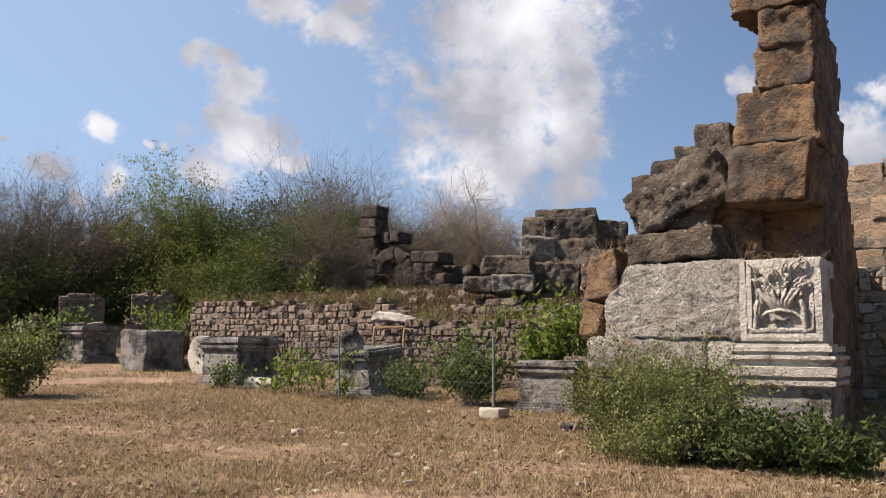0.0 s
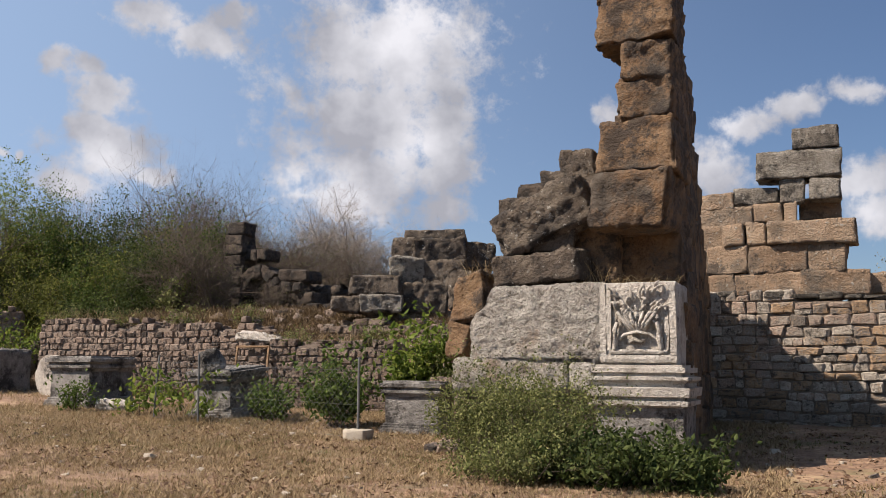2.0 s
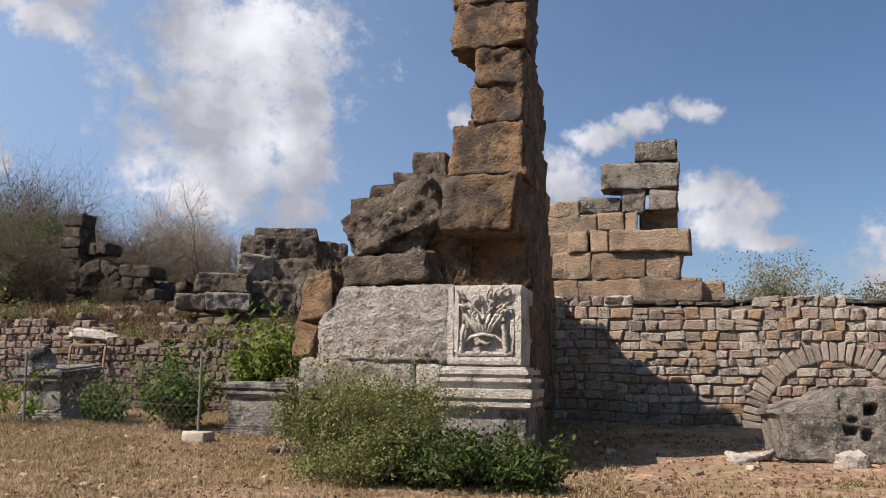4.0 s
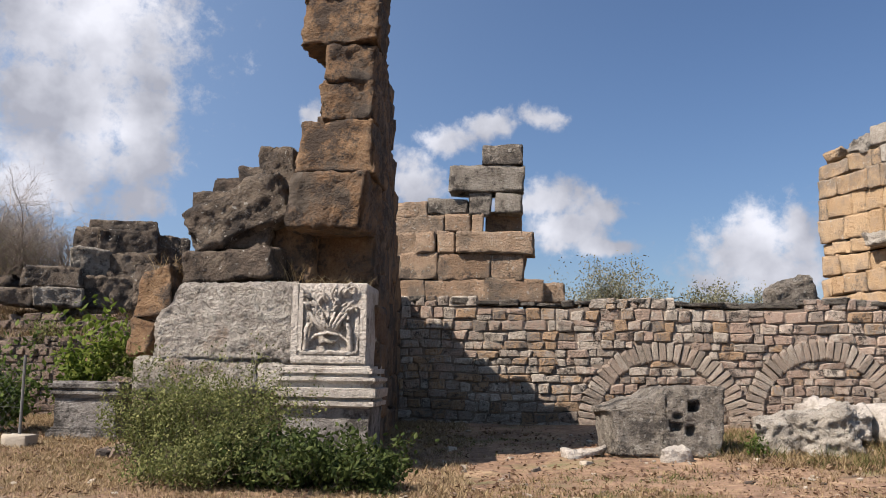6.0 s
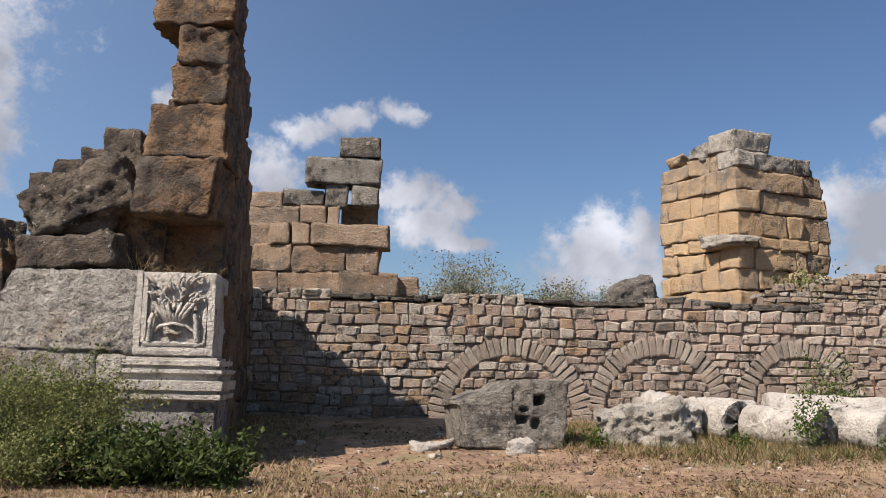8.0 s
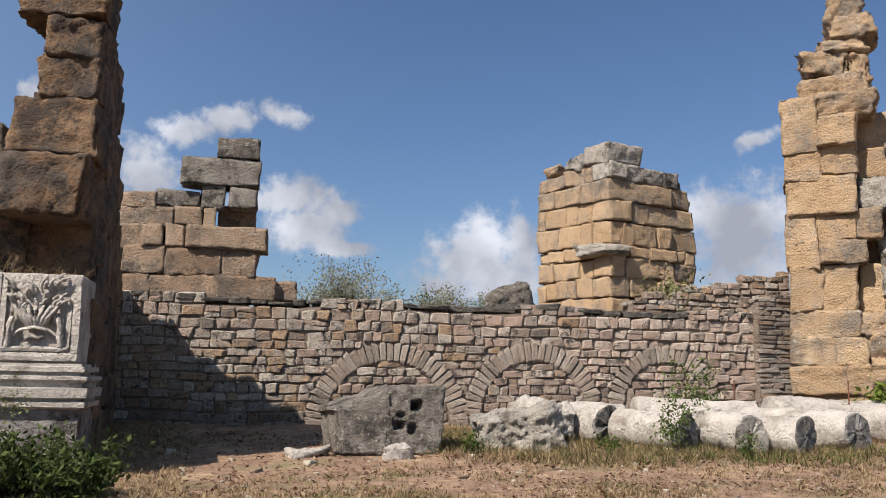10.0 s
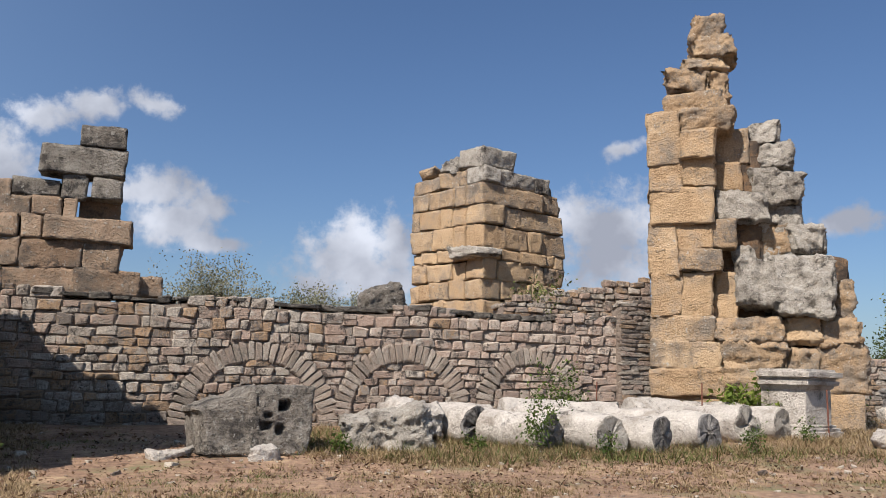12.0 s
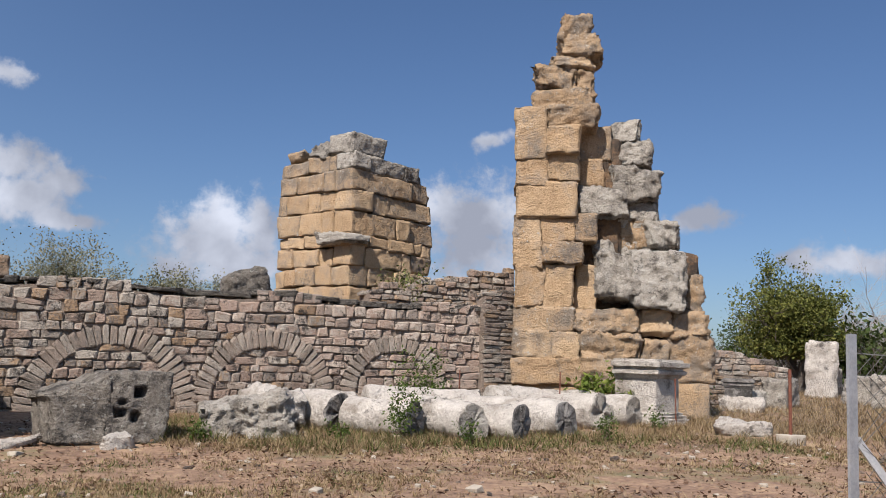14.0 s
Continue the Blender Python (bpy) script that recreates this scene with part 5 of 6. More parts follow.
def angle_bar(name, p, q, w, parent):
    p, q = Vector(p), Vector(q)
    t = (q - p).to_track_quat("Z", "Y")
    verts, faces = [], []
    prof = [(0, 0), (w, 0), (w, 0.006), (0.006, 0.006), (0.006, w), (0, w)]
    for e in (p, q):
        verts += [e + t @ Vector((a, b, 0)) for a, b in prof]
    for i in range(6):
        j = (i + 1) % 6
        faces.append((i, j, 6 + j, 6 + i))
    faces += [(5, 4, 3, 2, 1, 0), (6, 7, 8, 9, 10, 11)]
    return mesh_object(name, verts, faces, STEEL, parent)


angle_bar("upright", (0, 0, -0.2), (0.02, 0, 1.88), 0.085, near)
angle_bar("brace", (0.03, 0.05, 1.15), (0.62, -0.45, 0.0), 0.05, near)


def netting(x0, y0, x1, y1, h, cell, r, label):
    """Wire mesh between two posts, as thin crossing wires."""
    verts, faces = [], []
    a, b = Vector((x0, y0, gz(x0, y0))), Vector((x1, y1, gz(x1, y1)))
    length = (b - a).length
    n = int(length / cell)
    rn = random.Random(5)
    up = Vector((0, 0, 1))
    side = (b - a).normalized()
    for i in range(-int(h / cell), n):
        for s in (1, -1):
            pts = []
            for k in range(9):
                z = h * k / 8
                x = i * cell + z if s > 0 else i * cell + h - z
                if 0 <= x <= length:
                    pts.append(a + side * x + up * (0.05 + z) + Vector((0, 0.02 * rn.gauss(0, 1), 0.012 * rn.gauss(0, 1))))
            if len(pts) > 1:
                tube(verts, faces, pts, [r] * len(pts), 3)
    for z in (0.05, h * 0.5, h):
        tube(verts, faces, [a + up * z, (a + b) / 2 + up * (z - 0.03), b + up * z], [r * 1.5] * 3, 3)
    ob = mesh_object("wire_netting", verts, faces, WIRE, None)
    return tagged(ob, label, "fence", "", "stuff")


netting(-14.7, 16.2, -8.75, 15.1, 1.3, 0.16, 0.0014, "thin wire netting strung between fence posts")
netting(15.75, 13.95, 15.7, 18.0, 1.1, 0.16, 0.0014, "thin wire netting beside the altar")
netting(15.75, 13.95, 24.0, 17.5, 1.3, 0.16, 0.0014, "thin wire netting behind a concrete footing")
netting(5.54, 4.35, 7.6, 3.9, 1.75, 0.09, 0.0030, "bent galvanised wire netting on the angle-iron post")


# ---------------- trees and shrubs ----------------
def at(bearing, r, dz=0.0):
    a = radians(bearing)
    x, y = -math.sin(a) * r, math.cos(a) * r
    return (x, y, gz(x, y) + dz)


# bushes at the foot of the carved pedestal
OLIVE = "loose olive-green bush with fine leaves before the podium"
GLOSSY = "dark glossy green bush at the pedestal's foot"
shrub("bush", gpos(-4.95, 12.2), 1.48, 1.0, 15000, 0.026, GREYLEAF, OLIVE, "bush", 46, 2, 11, 0.05, TWIG, 0.008, 1.5, 0.42)
shrub("bush", gpos(-3.95, 12.0), 1.32, 0.85, 11000, 0.026, GREYLEAF, OLIVE, "bush", 36, 2, 12, 0.05, TWIG, 0.008, 1.5, 0.42)
shrub("bush", gpos(-4.3, 11.4), 0.75, 0.85, 8000, 0.027, GREYLEAF, OLIVE, "bush", 30, 2, 15, 0.07, TWIG, 0.008, 1.5, 0.2)
shrub("bush", gpos(-3.3, 11.6), 0.62, 0.85, 5200, 0.052, DARKLEAF, GLOSSY, "bush", 40, 2, 13, 0.07, BARK, 0.008, 1.6, 0.2)
shrub("bush", gpos(-2.45, 11.8), 0.58, 0.85, 4800, 0.052, DARKLEAF, GLOSSY, "bush", 32, 2, 14, 0.07, BARK, 0.008, 1.6, 0.2)
# fig and weeds by the low wall
shrub("fig_bush", gpos(-8.9, 18.2), 2.15, 0.95, 2800, 0.10, BRIGHTLEAF, "bright green broad-leaved fig against the wall", "bush", 14, 2, 21, 0.12, BARK, 0.02, 1.0)
shrub("bush", gpos(-10.3, 16.9), 1.5, 0.8, 2600, 0.075, LEAF, "green weedy bush beside the low wall", "bush", 26, 2, 22, 0.10, BARK, 0.010, 1.4)
shrub("bush", gpos(-12.2, 17.3), 0.8, 0.6, 1300, 0.07, LEAF, "green weedy bush beside the low wall", "bush", 20, 2, 23, 0.10, BARK, 0.010, 1.4)
for x, y, z, h, w, k in ((-25.2, 23.3, 2.75, 0.7, 0.6, 201), (-22.6, 23.4, 2.75, 0.55, 0.7, 202), (-20.0, 23.3, 2.75, 0.6, 0.6, 203), (-17.6, 23.4, 2.7, 0.7, 0.6, 204), (-14.2, 21.0, 2.0, 0.5, 0.5, 205), (-11.6, 21.0, 2.0, 0.6, 0.5, 206)):
    shrub("scrub", (x, y, z), h, w, 500, 0.05, GREYLEAF, "withered brown scrub on top of the low wall", "bush", 16, 2, k, 0.08, TWIG, 0.008, 1.5, 0.2, "scrub on the walls")
shrub("vine", gpos(-15.4, 16.7), 1.0, 0.8, 220, 0.10, BRIGHTLEAF, "sparse yellow-green vine on the fence", "vine", 7, 2, 24, 0.10, TWIG, 0.008, 1.2)
shrub("vine", gpos(-13.5, 16.0), 1.1, 0.9, 240, 0.10, BRIGHTLEAF, "sparse yellow-green vine on the fence", "vine", 7, 2, 25, 0.10, TWIG, 0.008, 1.2)
shrub("weed", gpos(-17.6, 16.6), 0.7, 0.5, 500, 0.06, LEAF, "green weed at a pedestal's corner", "weed", 12, 2, 28, 0.08, TWIG, 0.006, 1.2)
shrub("bush", at(58.2, 22.5), 1.45, 0.8, 4600, 0.06, GREYLEAF, "olive-green shrub in the dry meadow", "bush", 34, 2, 26, 0.12, TWIG, 0.010, 1.4)
shrub("bush", at(56.2, 38.0), 1.7, 1.2, 1800, 0.13, LEAF, "ivy-like bush on a broken wall", "bush", 18, 2, 27, 0.2, BARK, 0.02, 1.2)
shrub("bush", at(48.6, 37.0), 1.6, 1.5, 1200, 0.10, BRIGHTLEAF, "bright green weeds before the hedge", "bush", 18, 2, 29, 0.2, BARK, 0.02, 1.2)
shrub("bush", (-24.4, 27.5, gz(-24.4, 27.5)), 1.3, 0.7, 900, 0.08, GREYLEAF, "yellowish bush on the earth bank", "bush", 18, 2, 30, 0.1, TWIG, 0.01, 1.2)
# hedge on the bank
GT = "young tree with light green leaves in the hedge"
DK = "dense dark green shrub in the hedge"
shrub("tree", at(50.6, 47.5, -0.2), 7.4, 2.3, 26000, 0.055, BRIGHTLEAF, GT, "tree", 9, 3, 31, 0.11, BARK, 0.10, 0.7, 0.35, "hedge trees", (3, 4))
shrub("tree", at(49.6, 46.0, -0.2), 5.4, 2.6, 42000, 0.06, OLIVELEAF, GT, "tree", 14, 3, 32, 0.2, BARK, 0.08, 0.8, 0.3, "hedge trees", (3, 4))
for b, r, h, w, k in ((47.2, 46, 5.6, 2.6, 33), (44.8, 45, 5.8, 2.6, 34), (42.6, 45, 5.0, 2.4, 35)):
    shrub("tree", at(b, r, -0.2), h, w, 36000, 0.066, LEAF if k == 33 else DARKLEAF, DK, "tree", 16, 3, k, 0.17, BARK, 0.08, 1.0, 0.25, "hedge trees", (3, 4))
for b, r, h, w, k, mat in ((47.6, 42.5, 4.6, 2.2, 131, OLIVELEAF), (45.4, 42, 4.9, 2.3, 132, LEAF), (43.3, 41.5, 5.0, 2.3, 133, OLIVELEAF), (41.2, 41, 4.8, 2.3, 134, OLIVELEAF), (39.6, 40.5, 4.0, 1.8, 135, LEAF), (42.2, 38.5, 3.2, 1.8, 136, DARKLEAF), (45.2, 39.5, 3.2, 1.9, 137, DARKLEAF)):
    shrub("tree", at(b, r, -0.2), h, w, 24000, 0.066, mat, "dense olive-green shrub in the hedge", "tree", 16, 3, k, 0.17, BARK, 0.06, 1.0, 0.25, "hedge trees", (3, 4))
BT = "leafless brown shrub with dense fine twigs"
bare = shrub("bare_shrub", at(39.6, 46.0, -0.2), 8.2, 2.7, 0, 0.1, LEAF, BT, "shrub", 10, 3, 41, 0.3, TWIG, 0.13, 0.8, 0.16, "bare shrubs", (5, 6), 0.62)
low = shrub("bare_shrub", at(37.9, 43.0, -0.2), 5.2, 2.7, 1800, 0.05, GREYLEAF, BT, "shrub", 20, 3, 42, 0.3, TWIG, 0.09, 1.1, 0.10, "bare shrubs", (5, 6), 0.72)
for b, r, s, k in ((42.4, 47, 0.95, 0), (44.6, 49, 0.85, 0), (46.4, 50, 0.86, 0), (48.0, 49, 0.84, 0), (53.4, 48, 0.78, 0), (55.4, 49, 0.82, 0), (57.2, 48, 0.84, 0), (59.4, 49, 0.85, 0),
                   (52.6, 46, 1.05, 1), (54.4, 46, 1.1, 1), (56.4, 46, 1.15, 1), (58.6, 46, 1.1, 1), (61.0, 46, 1.1, 1), (40.8, 44, 1.05, 1), (39.2, 44, 1.0, 1), (41.8, 46, 1.1, 1), (36.2, 44, 0.7, 1), (38.6, 40, 0.9, 1), (36.9, 41, 0.75, 1), (40.6, 47, 0.95, 0), (38.2, 47, 0.8, 0), (35.0, 42, 0.62, 1), (33.4, 43, 0.66, 1), (31.8, 42, 0.6, 1), (30.2, 43, 0.62, 1), (28.6, 42, 0.58, 1), (36.0, 40.5, 0.85, 1), (40.0, 37.0, 0.62, 1), (38.9, 36.4, 0.6, 1), (35.4, 36.6, 0.34, 1), (33.6, 36.8, 0.32, 1), (41.2, 37.5, 0.6, 1), (34.6, 41, 0.8, 1), (38.0, 41.5, 1.05, 1), (39.6, 41, 1.0, 1), (32.6, 40, 0.5, 1)):
    x, y, z = at(b, r, -0.2)
    copy_thing((bare, low)[k], Matrix.Translation((x, y, z)) @ pose(0, 0, 0, 0, 0, b * 37) @ Matrix.Scale(s, 4))
for b, r, s, k in ((58.8, 44, 0.85, 86), (56.2, 45, 0.8, 87), (53.4, 45, 0.75, 88), (50.8, 44.5, 0.75, 89), (48.4, 44.5, 0.8, 90), (46.0, 44, 0.8, 95), (43.6, 43.5, 0.8, 96), (57.5, 47, 0.9, 81), (54.8, 46, 0.8, 82), (60.5, 46, 0.9, 83), (40.2, 45, 0.8, 84), (52.4, 46, 0.8, 85)):
    shrub("tree", at(b, r, -0.2), 3.6 * s, 2.2, 8500, 0.07, DARKLEAF, "low dark shrub at the foot of the hedge", "tree", 12, 3, k, 0.3, BARK, 0.04, 1.0, 0.25, "hedge trees", (3, 4))
pale = shrub("bare_shrub", at(32.4, 48.0, -0.2), 5.4, 2.6, 0, 0.1, LEAF, "pale leafless shrub against the sky", "shrub", 13, 3, 51, 0.3, PALETWIG, 0.08, 1.0, 0.14, "bare shrubs", (5, 6), 0.66)
for b, r, s in ((34.9, 47, 0.92), (29.9, 50, 0.85), (33.7, 52, 0.98), (28.2, 50, 0.75), (36.4, 50, 0.9), (31.2, 47, 0.8), (26.6, 49, 0.6), (35.6, 52, 1.0), (-49.0, 50, 0.9), (-51.5, 50, 1.1), (-53.5, 48, 1.0)):
    x, y, z = at(b, r, -0.2)
    copy_thing(pale, Matrix.Translation((x, y, z)) @ pose(0, 0, 0, 0, 0, b * 53) @ Matrix.Diagonal((s * 1.35, s * 1.2, s * 0.95, 1)))
for b, r, h, k in ((-1.9, 40, 1.9, 91), (-6.9, 41, 2.3, 92), (-8.0, 41, 2.2, 93), (-11.0, 41, 2.3, 97), (-12.6, 42, 2.4, 94)):
    shrub("bush", at(b, r, -0.1), h, 1.2, 4500, 0.07, SAGE, "grey-green bush beyond the wall", "bush", 12, 2, k, 0.2, BARK, 0.03, 1.0)
shrub("bush", (11.9, 25.3, 3.2), 1.3, 0.9, 700, 0.07, GREYLEAF, "thin weeds growing on a rubble wall", "bush", 12, 2, 61, 0.12, TWIG, 0.010, 1.0)
shrub("bush", gpos(10.3, 20.6), 1.5, 0.6, 1100, 0.05, LEAF, "feathery green weed before the arches", "bush", 14, 2, 62, 0.09, TWIG, 0.008, 1.0)
shrub("bush", gpos(14.6, 19.0), 1.25, 0.7, 700, 0.10, BRIGHTLEAF, "bright green bush at the foot of the pier", "bush", 14, 2, 63, 0.09, TWIG, 0.01, 1.2)
shrub("bush", gpos(18.6, 20.0), 1.1, 0.5, 450, 0.10, LEAF, "green bush behind the altar", "bush", 10, 2, 64, 0.09, TWIG, 0.01, 1.2)
shrub("weed", gpos(7.6, 16.0), 1.15, 0.35, 700, 0.04, LEAF, "feathery green weed among the drums", "weed", 10, 2, 65, 0.07, TWIG, 0.006, 1.0)
for x, y, h, k in ((8.7, 15.3, 0.45, 66), (11.9, 15.2, 0.5, 67), (14.4, 16.6, 0.5, 68), (6.4, 16.2, 0.35, 69), (3.9, 16.4, 0.4, 70)):
    shrub("weed", gpos(x, y), h, 0.22, 240, 0.04, LEAF, "small green weed in the dry grass", "weed", 7, 2, k, 0.05, TWIG, 0.005, 1.0)
shrub("bush", at(-4.6, 31.0, -0.1), 2.55, 1.2, 12000, 0.05, SAGE, "pale grey-green shrub beyond the wall", "bush", 44, 2, 52, 0.13, PALETWIG, 0.012, 1.1)
# trees on the east side
shrub("tree", at(-49.6, 44.0, -0.1), 4.9, 2.5, 36000, 0.09, OLIVELEAF, "round leafy tree with yellow-green foliage", "tree", 5, 3, 71, 0.16, BARK, 0.16, 1.1, 0.2, "", (5, 6), 0.7, 0.36)
shrub("tree", at(-46.9, 54.0, -0.1), 3.7, 2.4, 12000, 0.10, DARKLEAF, "dark green tree behind the rubble wall", "tree", 8, 3, 72, 0.35, BARK, 0.1, 1.0, 0.3, "", (4, 5))
shrub("tree", at(-53.2, 46.0, -0.1), 3.2, 3.0, 3000, 0.18, DARKLEAF, "low dark green thicket beyond the fence", "tree", 10, 3, 73, 0.35, BARK, 0.06, 1.0, 0.3, "", (4, 5))


# ---------------- grass and litter ----------------
def tufts(name, count, area, height, mat, label, seed, width=0.012, keep=None, blades=7):
    rn = random.Random(seed)
    verts, faces = [], []
    made = 0
    while made < count:
        a = radians(rn.uniform(area[0], area[1]))
        r = math.sqrt(rn.uniform(area[2] ** 2, area[3] ** 2))
        x, y = -math.sin(a) * r, math.cos(a) * r
        made += 1
        if keep and not keep(x, y, rn):
            continue
        z = gz(x, y)
        h = height * rn.uniform(0.5, 1.5)
        for _ in range(blades):
            t = rn.uniform(0, 6.283)
            lean = rn.uniform(0.3, 2.2)
            bx, by = x + rn.gauss(0, 0.05), y + rn.gauss(0, 0.05)
            hh = h * rn.uniform(0.5, 1.2)
            dx, dy = math.cos(t), math.sin(t)
            i = len(verts)
            w = width * rn.uniform(0.6, 1.4)
            verts += [(bx - dy * w, by + dx * w, z - 0.02), (bx + dy * w, by - dx * w, z - 0.02), (bx + dx * lean * hh, by + dy * lean * hh, z + hh)]
            faces.append((i, i + 1, i + 2))
    return tagged(mesh_object(name, verts, faces, mat, None), label, "grass", "", "stuff")


def patchy(level):
    return lambda x, y, rn: noise.noise(Vector((x * 0.35, y * 0.35, 4.0))) + rn.uniform(-0.35, 0.35) > level


def trodden(x, y):
    """Bare earth between the pier and the arched wall."""
    return -2.8 < x < 3.2 and y > 12.5 + 0.8 * noise.noise(Vector((x, 0, 2)))


def free(x, y, rn):
    return (y < 21.8 or x < -3.5) and patchy(-0.1)(x, y, rn) and not (trodden(x, y) and rn.random() < 0.8)


tufts("dry_grass", 40000, (-58, 64, 9.0, 22), 0.042, STRAW, "short dry straw-coloured grass", 1, 0.009, free, 8)
tufts("dry_grass", 6000, (-58, 64, 9.0, 26), 0.08, STRAW, "scattered taller dry grass stalks", 7, 0.008, free, 6)
tufts("dry_grass", 16000, (-5, 64, 13, 36), 0.13, STRAW, "taller dry grass along the ruins", 2, 0.008, lambda x, y, rn: y > 15.0 and patchy(-0.1)(x, y, rn) and not trodden(x, y))
tufts("dry_grass", 9000, (-50, 0, 15.0, 26), 0.16, STRAW, "taller dry grass round the drums", 3, 0.008, lambda x, y, rn: 15.0 < y < 21.5 and patchy(-0.1)(x, y, rn) and not trodden(x, y))
tufts("green_weeds", 20000, (-58, 64, 9.5, 26), 0.05, GREENGRASS, "sparse low green weeds in dry grass", 4, 0.009, lambda x, y, rn: (y < 21.5 or x < -3.5) and patchy(0.2)(x, y, rn))
tufts("green_weeds", 1300, (-48, -8, 16, 21), 0.2, GREENGRASS, "taller green weeds among the drums", 5, 0.009, patchy(0.15))
BROWNGRASS = plant("withered_brown_growth", [(0.15, 0.105, 0.06), (0.31, 0.225, 0.128), (0.48, 0.375, 0.22)], 0.25)
DARKGROWTH = plant("dark_brown_growth", [(0.05, 0.035, 0.02), (0.115, 0.078, 0.044), (0.22, 0.16, 0.088)], 0.25)
tufts("dry_grass", 17000, (18, 50, 23, 40), 0.24, DARKGROWTH, "withered brown growth on the earth bank", 6, 0.012, lambda x, y, rn: y > 21.4)
tufts("dry_grass", 700, (18, 48, 23, 36), 0.26, STRAW, "tall dry grass on the earth bank", 16, 0.012, lambda x, y, rn: y > 21.4)

tufts("dry_grass", 9000, (-60, -38, 20, 46), 0.16, STRAW, "dry grass beyond the wire fence", 17, 0.010, patchy(-0.35))


def litter(count, seed, size, mat, label):
    rn = random.Random(seed)
    verts, faces = [], []
    for _ in range(count):
        a, r = radians(rn.uniform(-58, 62)), math.sqrt(rn.uniform(81, 460))
        x, y = -math.sin(a) * r, math.cos(a) * r
        if y > 20:
            continue
        s = size * rn.uniform(0.4, 1.6) * (2.2 if rn.random() < 0.06 else 1)
        me = STONES[rn.randrange(12)]
        m = Matrix.Translation((x, y, gz(x, y) + s * 0.1)) @ pose(0, 0, 0, rn.uniform(-20, 20), rn.uniform(-20, 20), rn.uniform(0, 360)) @ Matrix.Diagonal((s, s * 0.7, s * 0.45, 1))
        b = len(verts)
        verts += [m @ v.co for v in me.vertices]
        faces += [tuple(b + q for q in p.vertices) for p in me.polygons]
    return tagged(mesh_object("gravel", verts, faces, mat, None), label, "gravel", "", "stuff")


litter(650, 8, 0.07, CONCRETE, "small pale stones scattered on the earth")
litter(700, 9, 0.05, BROWNRUBBLE_J, "brown clods and pebbles on the earth")


def flakes(count, seed, size, mat, label):
    """Fallen leaves and chaff lying on the ground."""
    rn = random.Random(seed)
    verts, faces = [], []
    for _ in range(count):
        a, r = radians(rn.uniform(-58, 62)), math.sqrt(rn.uniform(81, 420))
        x, y = -math.sin(a) * r, math.cos(a) * r
        if y > 21.5 or noise.noise(Vector((x * 0.6, y * 0.6, 9.0))) + rn.uniform(-0.5, 0.5) < 0:
            continue
        s = size * rn.uniform(0.5, 1.6)
        q = Euler((rn.uniform(-0.7, 0.7), rn.uniform(-0.7, 0.7), rn.uniform(0, 6.283))).to_quaternion()
        c = Vector((x, y, gz(x, y) + 0.03 + 0.02 * rn.random()))
        i = len(verts)
        verts += [c + q @ Vector((-s, 0, 0)), c + q @ Vector((0, s * 0.5, 0)), c + q @ Vector((s, 0, 0)), c + q @ Vector((0, -s * 0.5, 0))]
        faces.append((i, i + 1, i + 2, i + 3))
    return tagged(mesh_object("leaf_litter", verts, faces, mat, None), label, "leaf litter", "", "stuff")


CHAFF = plant("brown_fallen_leaves", [(0.07, 0.04, 0.025), (0.17, 0.10, 0.06), (0.36, 0.27, 0.18)], 0.15)
tufts("dry_grass", 30000, (4, 64, 9.0, 26), 0.065, BROWNGRASS, "short withered grass in the meadow", 21, 0.008, patchy(-0.6), 8)
flakes(26000, 12, 0.035, CHAFF, "brown fallen leaves and chaff on the earth")


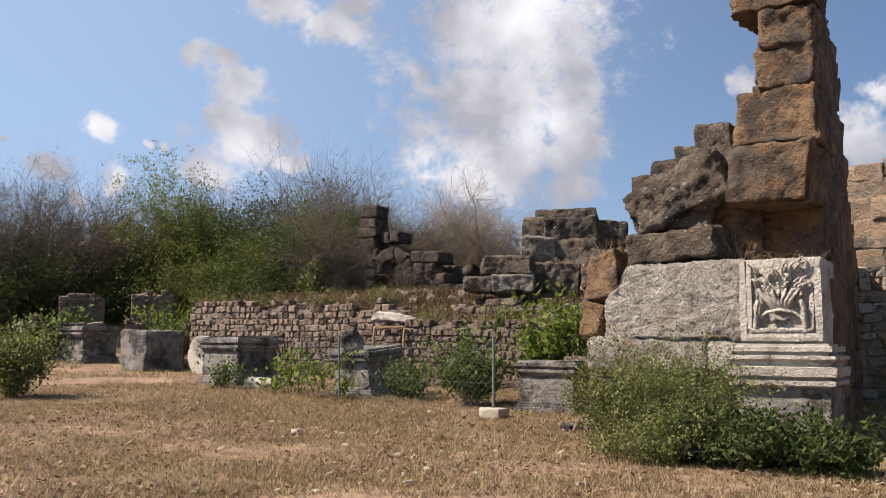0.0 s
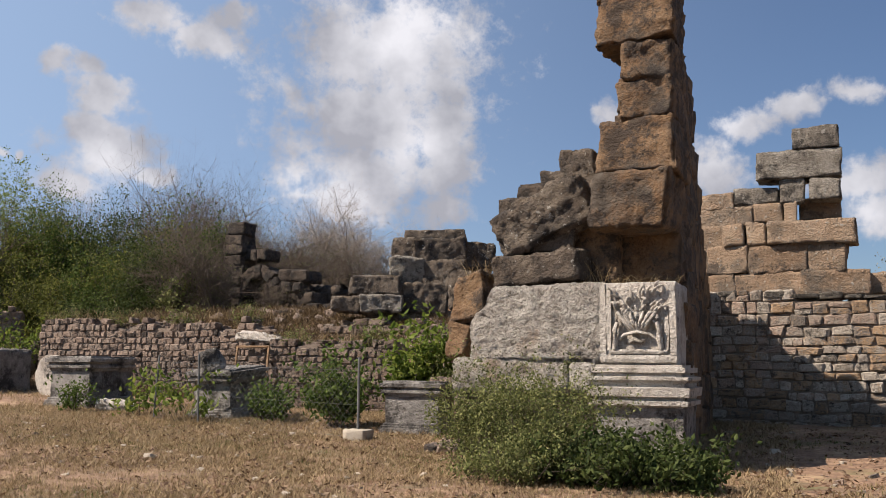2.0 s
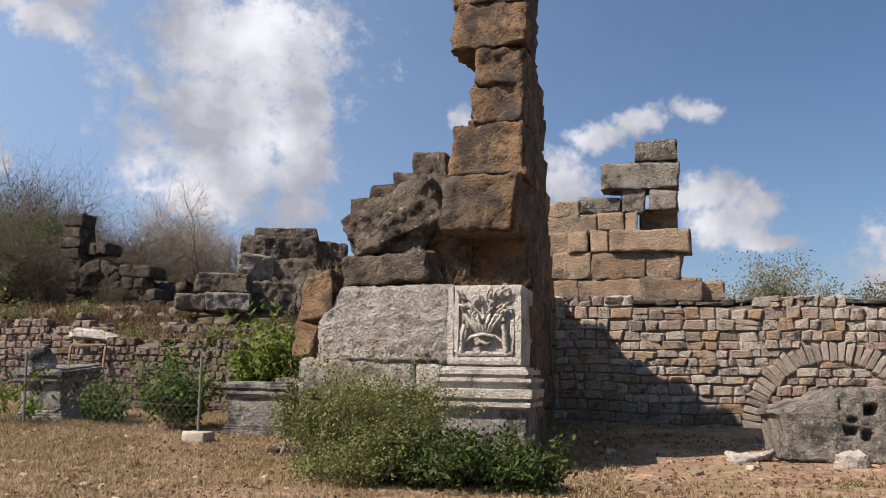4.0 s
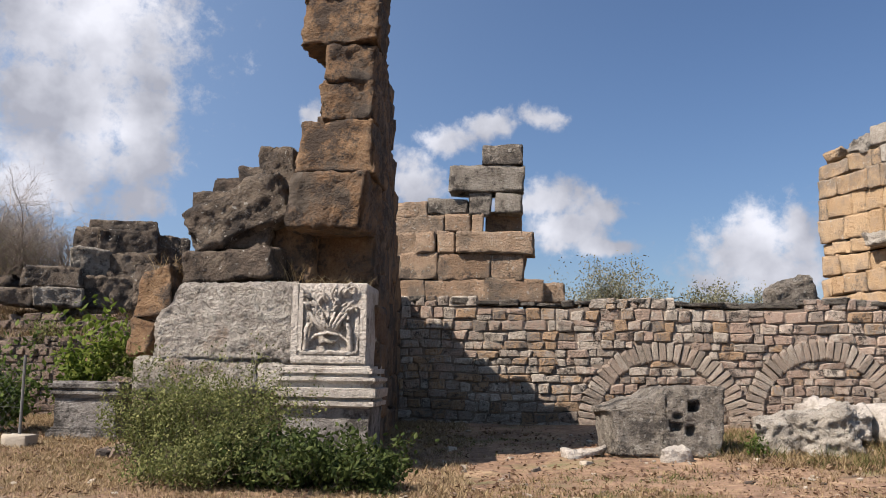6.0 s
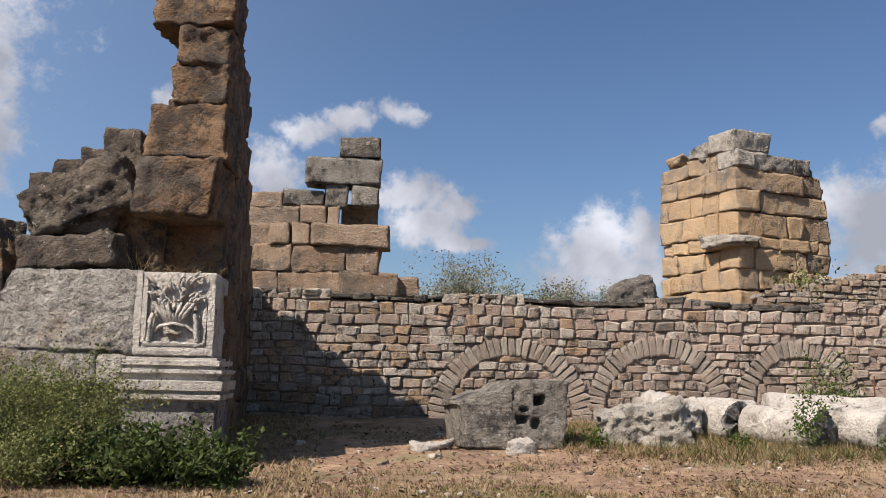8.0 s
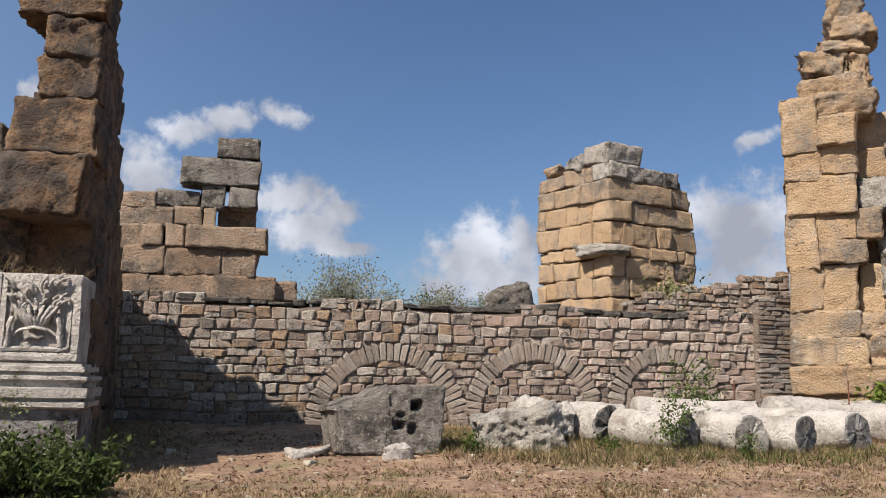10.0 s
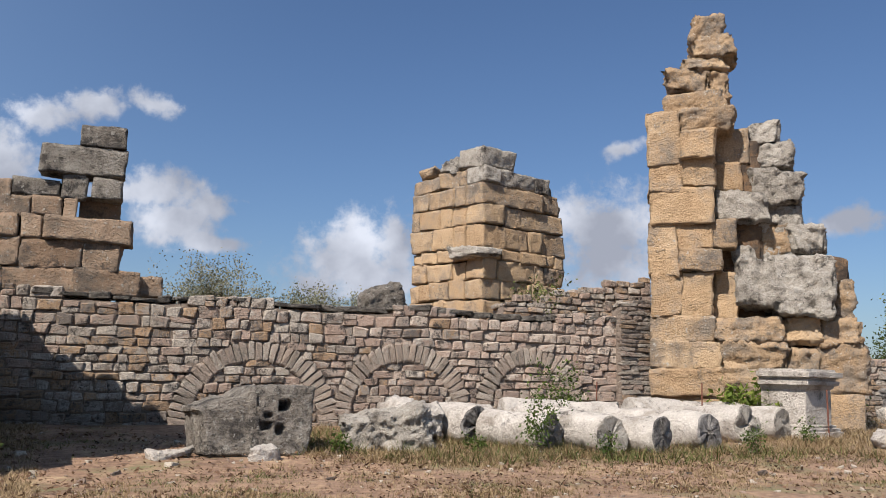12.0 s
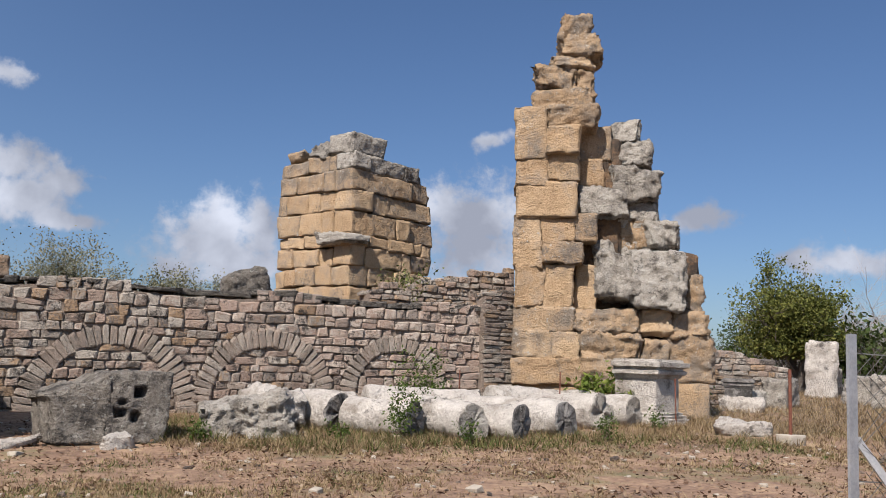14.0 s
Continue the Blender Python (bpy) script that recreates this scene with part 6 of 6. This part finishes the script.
def rubble_scatter(count, seed, x0, x1, y0, y1, size, label):
    rn = random.Random(seed)
    verts, faces = [], []
    for _ in range(count):
        x, y = rn.uniform(x0, x1), rn.uniform(y0, y1)
        s = size * rn.uniform(0.4, 1.7)
        me = STONES[rn.randrange(12)]
        m = Matrix.Translation((x, y, gz(x, y) + s * 0.12)) @ pose(0, 0, 0, rn.uniform(-25, 25), rn.uniform(-25, 25), rn.uniform(0, 360)) @ Matrix.Diagonal((s, s * 0.8, s * 0.6, 1))
        b = len(verts)
        verts += [m @ v.co for v in me.vertices]
        faces += [tuple(b + q for q in p.vertices) for p in me.polygons]
    return tagged(mesh_object("rubble", verts, faces, BROWNRUBBLE_J, None), label, "rubble", "", "stuff")


rubble_scatter(320, 31, -27, -9.5, 23.8, 30, 0.26, "brown rubble stones strewn on the earth bank")
rubble_scatter(160, 32, -17, -9, 20.9, 23.4, 0.3, "brown rubble stones behind the low wall")
rubble_scatter(120, 33, -6.8, -4.2, 14.2, 14.9, 0.2, "crumbled stones at the podium's foot")


def stalks(x0, x1, y0, y1, z, count, height, seed, label):
    """Dead stalks growing on top of masonry."""
    rn = random.Random(seed)
    verts, faces = [], []
    for _ in range(count):
        p = Vector((rn.uniform(x0, x1), rn.uniform(y0, y1), z - 0.05))
        d = Vector((rn.gauss(0, 0.5), rn.gauss(0, 0.4), 1))
        h = height * rn.uniform(0.4, 1.3)
        tube(verts, faces, [p, p + d * h * 0.5, p + d * h + Vector((rn.gauss(0, 0.05), 0, -0.04))], [0.006, 0.004, 0.002], 3)
    return tagged(mesh_object("dead_stalks", verts, faces, STRAW, None), label, "dry stalks", "", "stuff")


stalks(-3.9, -2.7, 14.75, 15.4, 2.93, 90, 0.18, 41, "dead grass stalks on the carved block")
stalks(-4.7, -3.9, 15.0, 15.6, 3.0, 50, 0.35, 42, "dead grass stalks between tumbled blocks")
stalks(-6.9, -6.2, 15.6, 16.4, 3.2, 60, 0.4, 43, "dry stalks on the broken wall end")
stalks(-26.0, -16.6, 23.1, 23.9, 3.0, 700, 0.4, 45, "dry brown growth on the long low wall")
stalks(-15.2, -10.8, 20.7, 21.3, 2.2, 320, 0.28, 46, "dry brown growth on the low wall")
stalks(-2.4, 9.0, 22.3, 22.7, 3.18, 120, 0.10, 44, "dry stalks along the top of the wall")
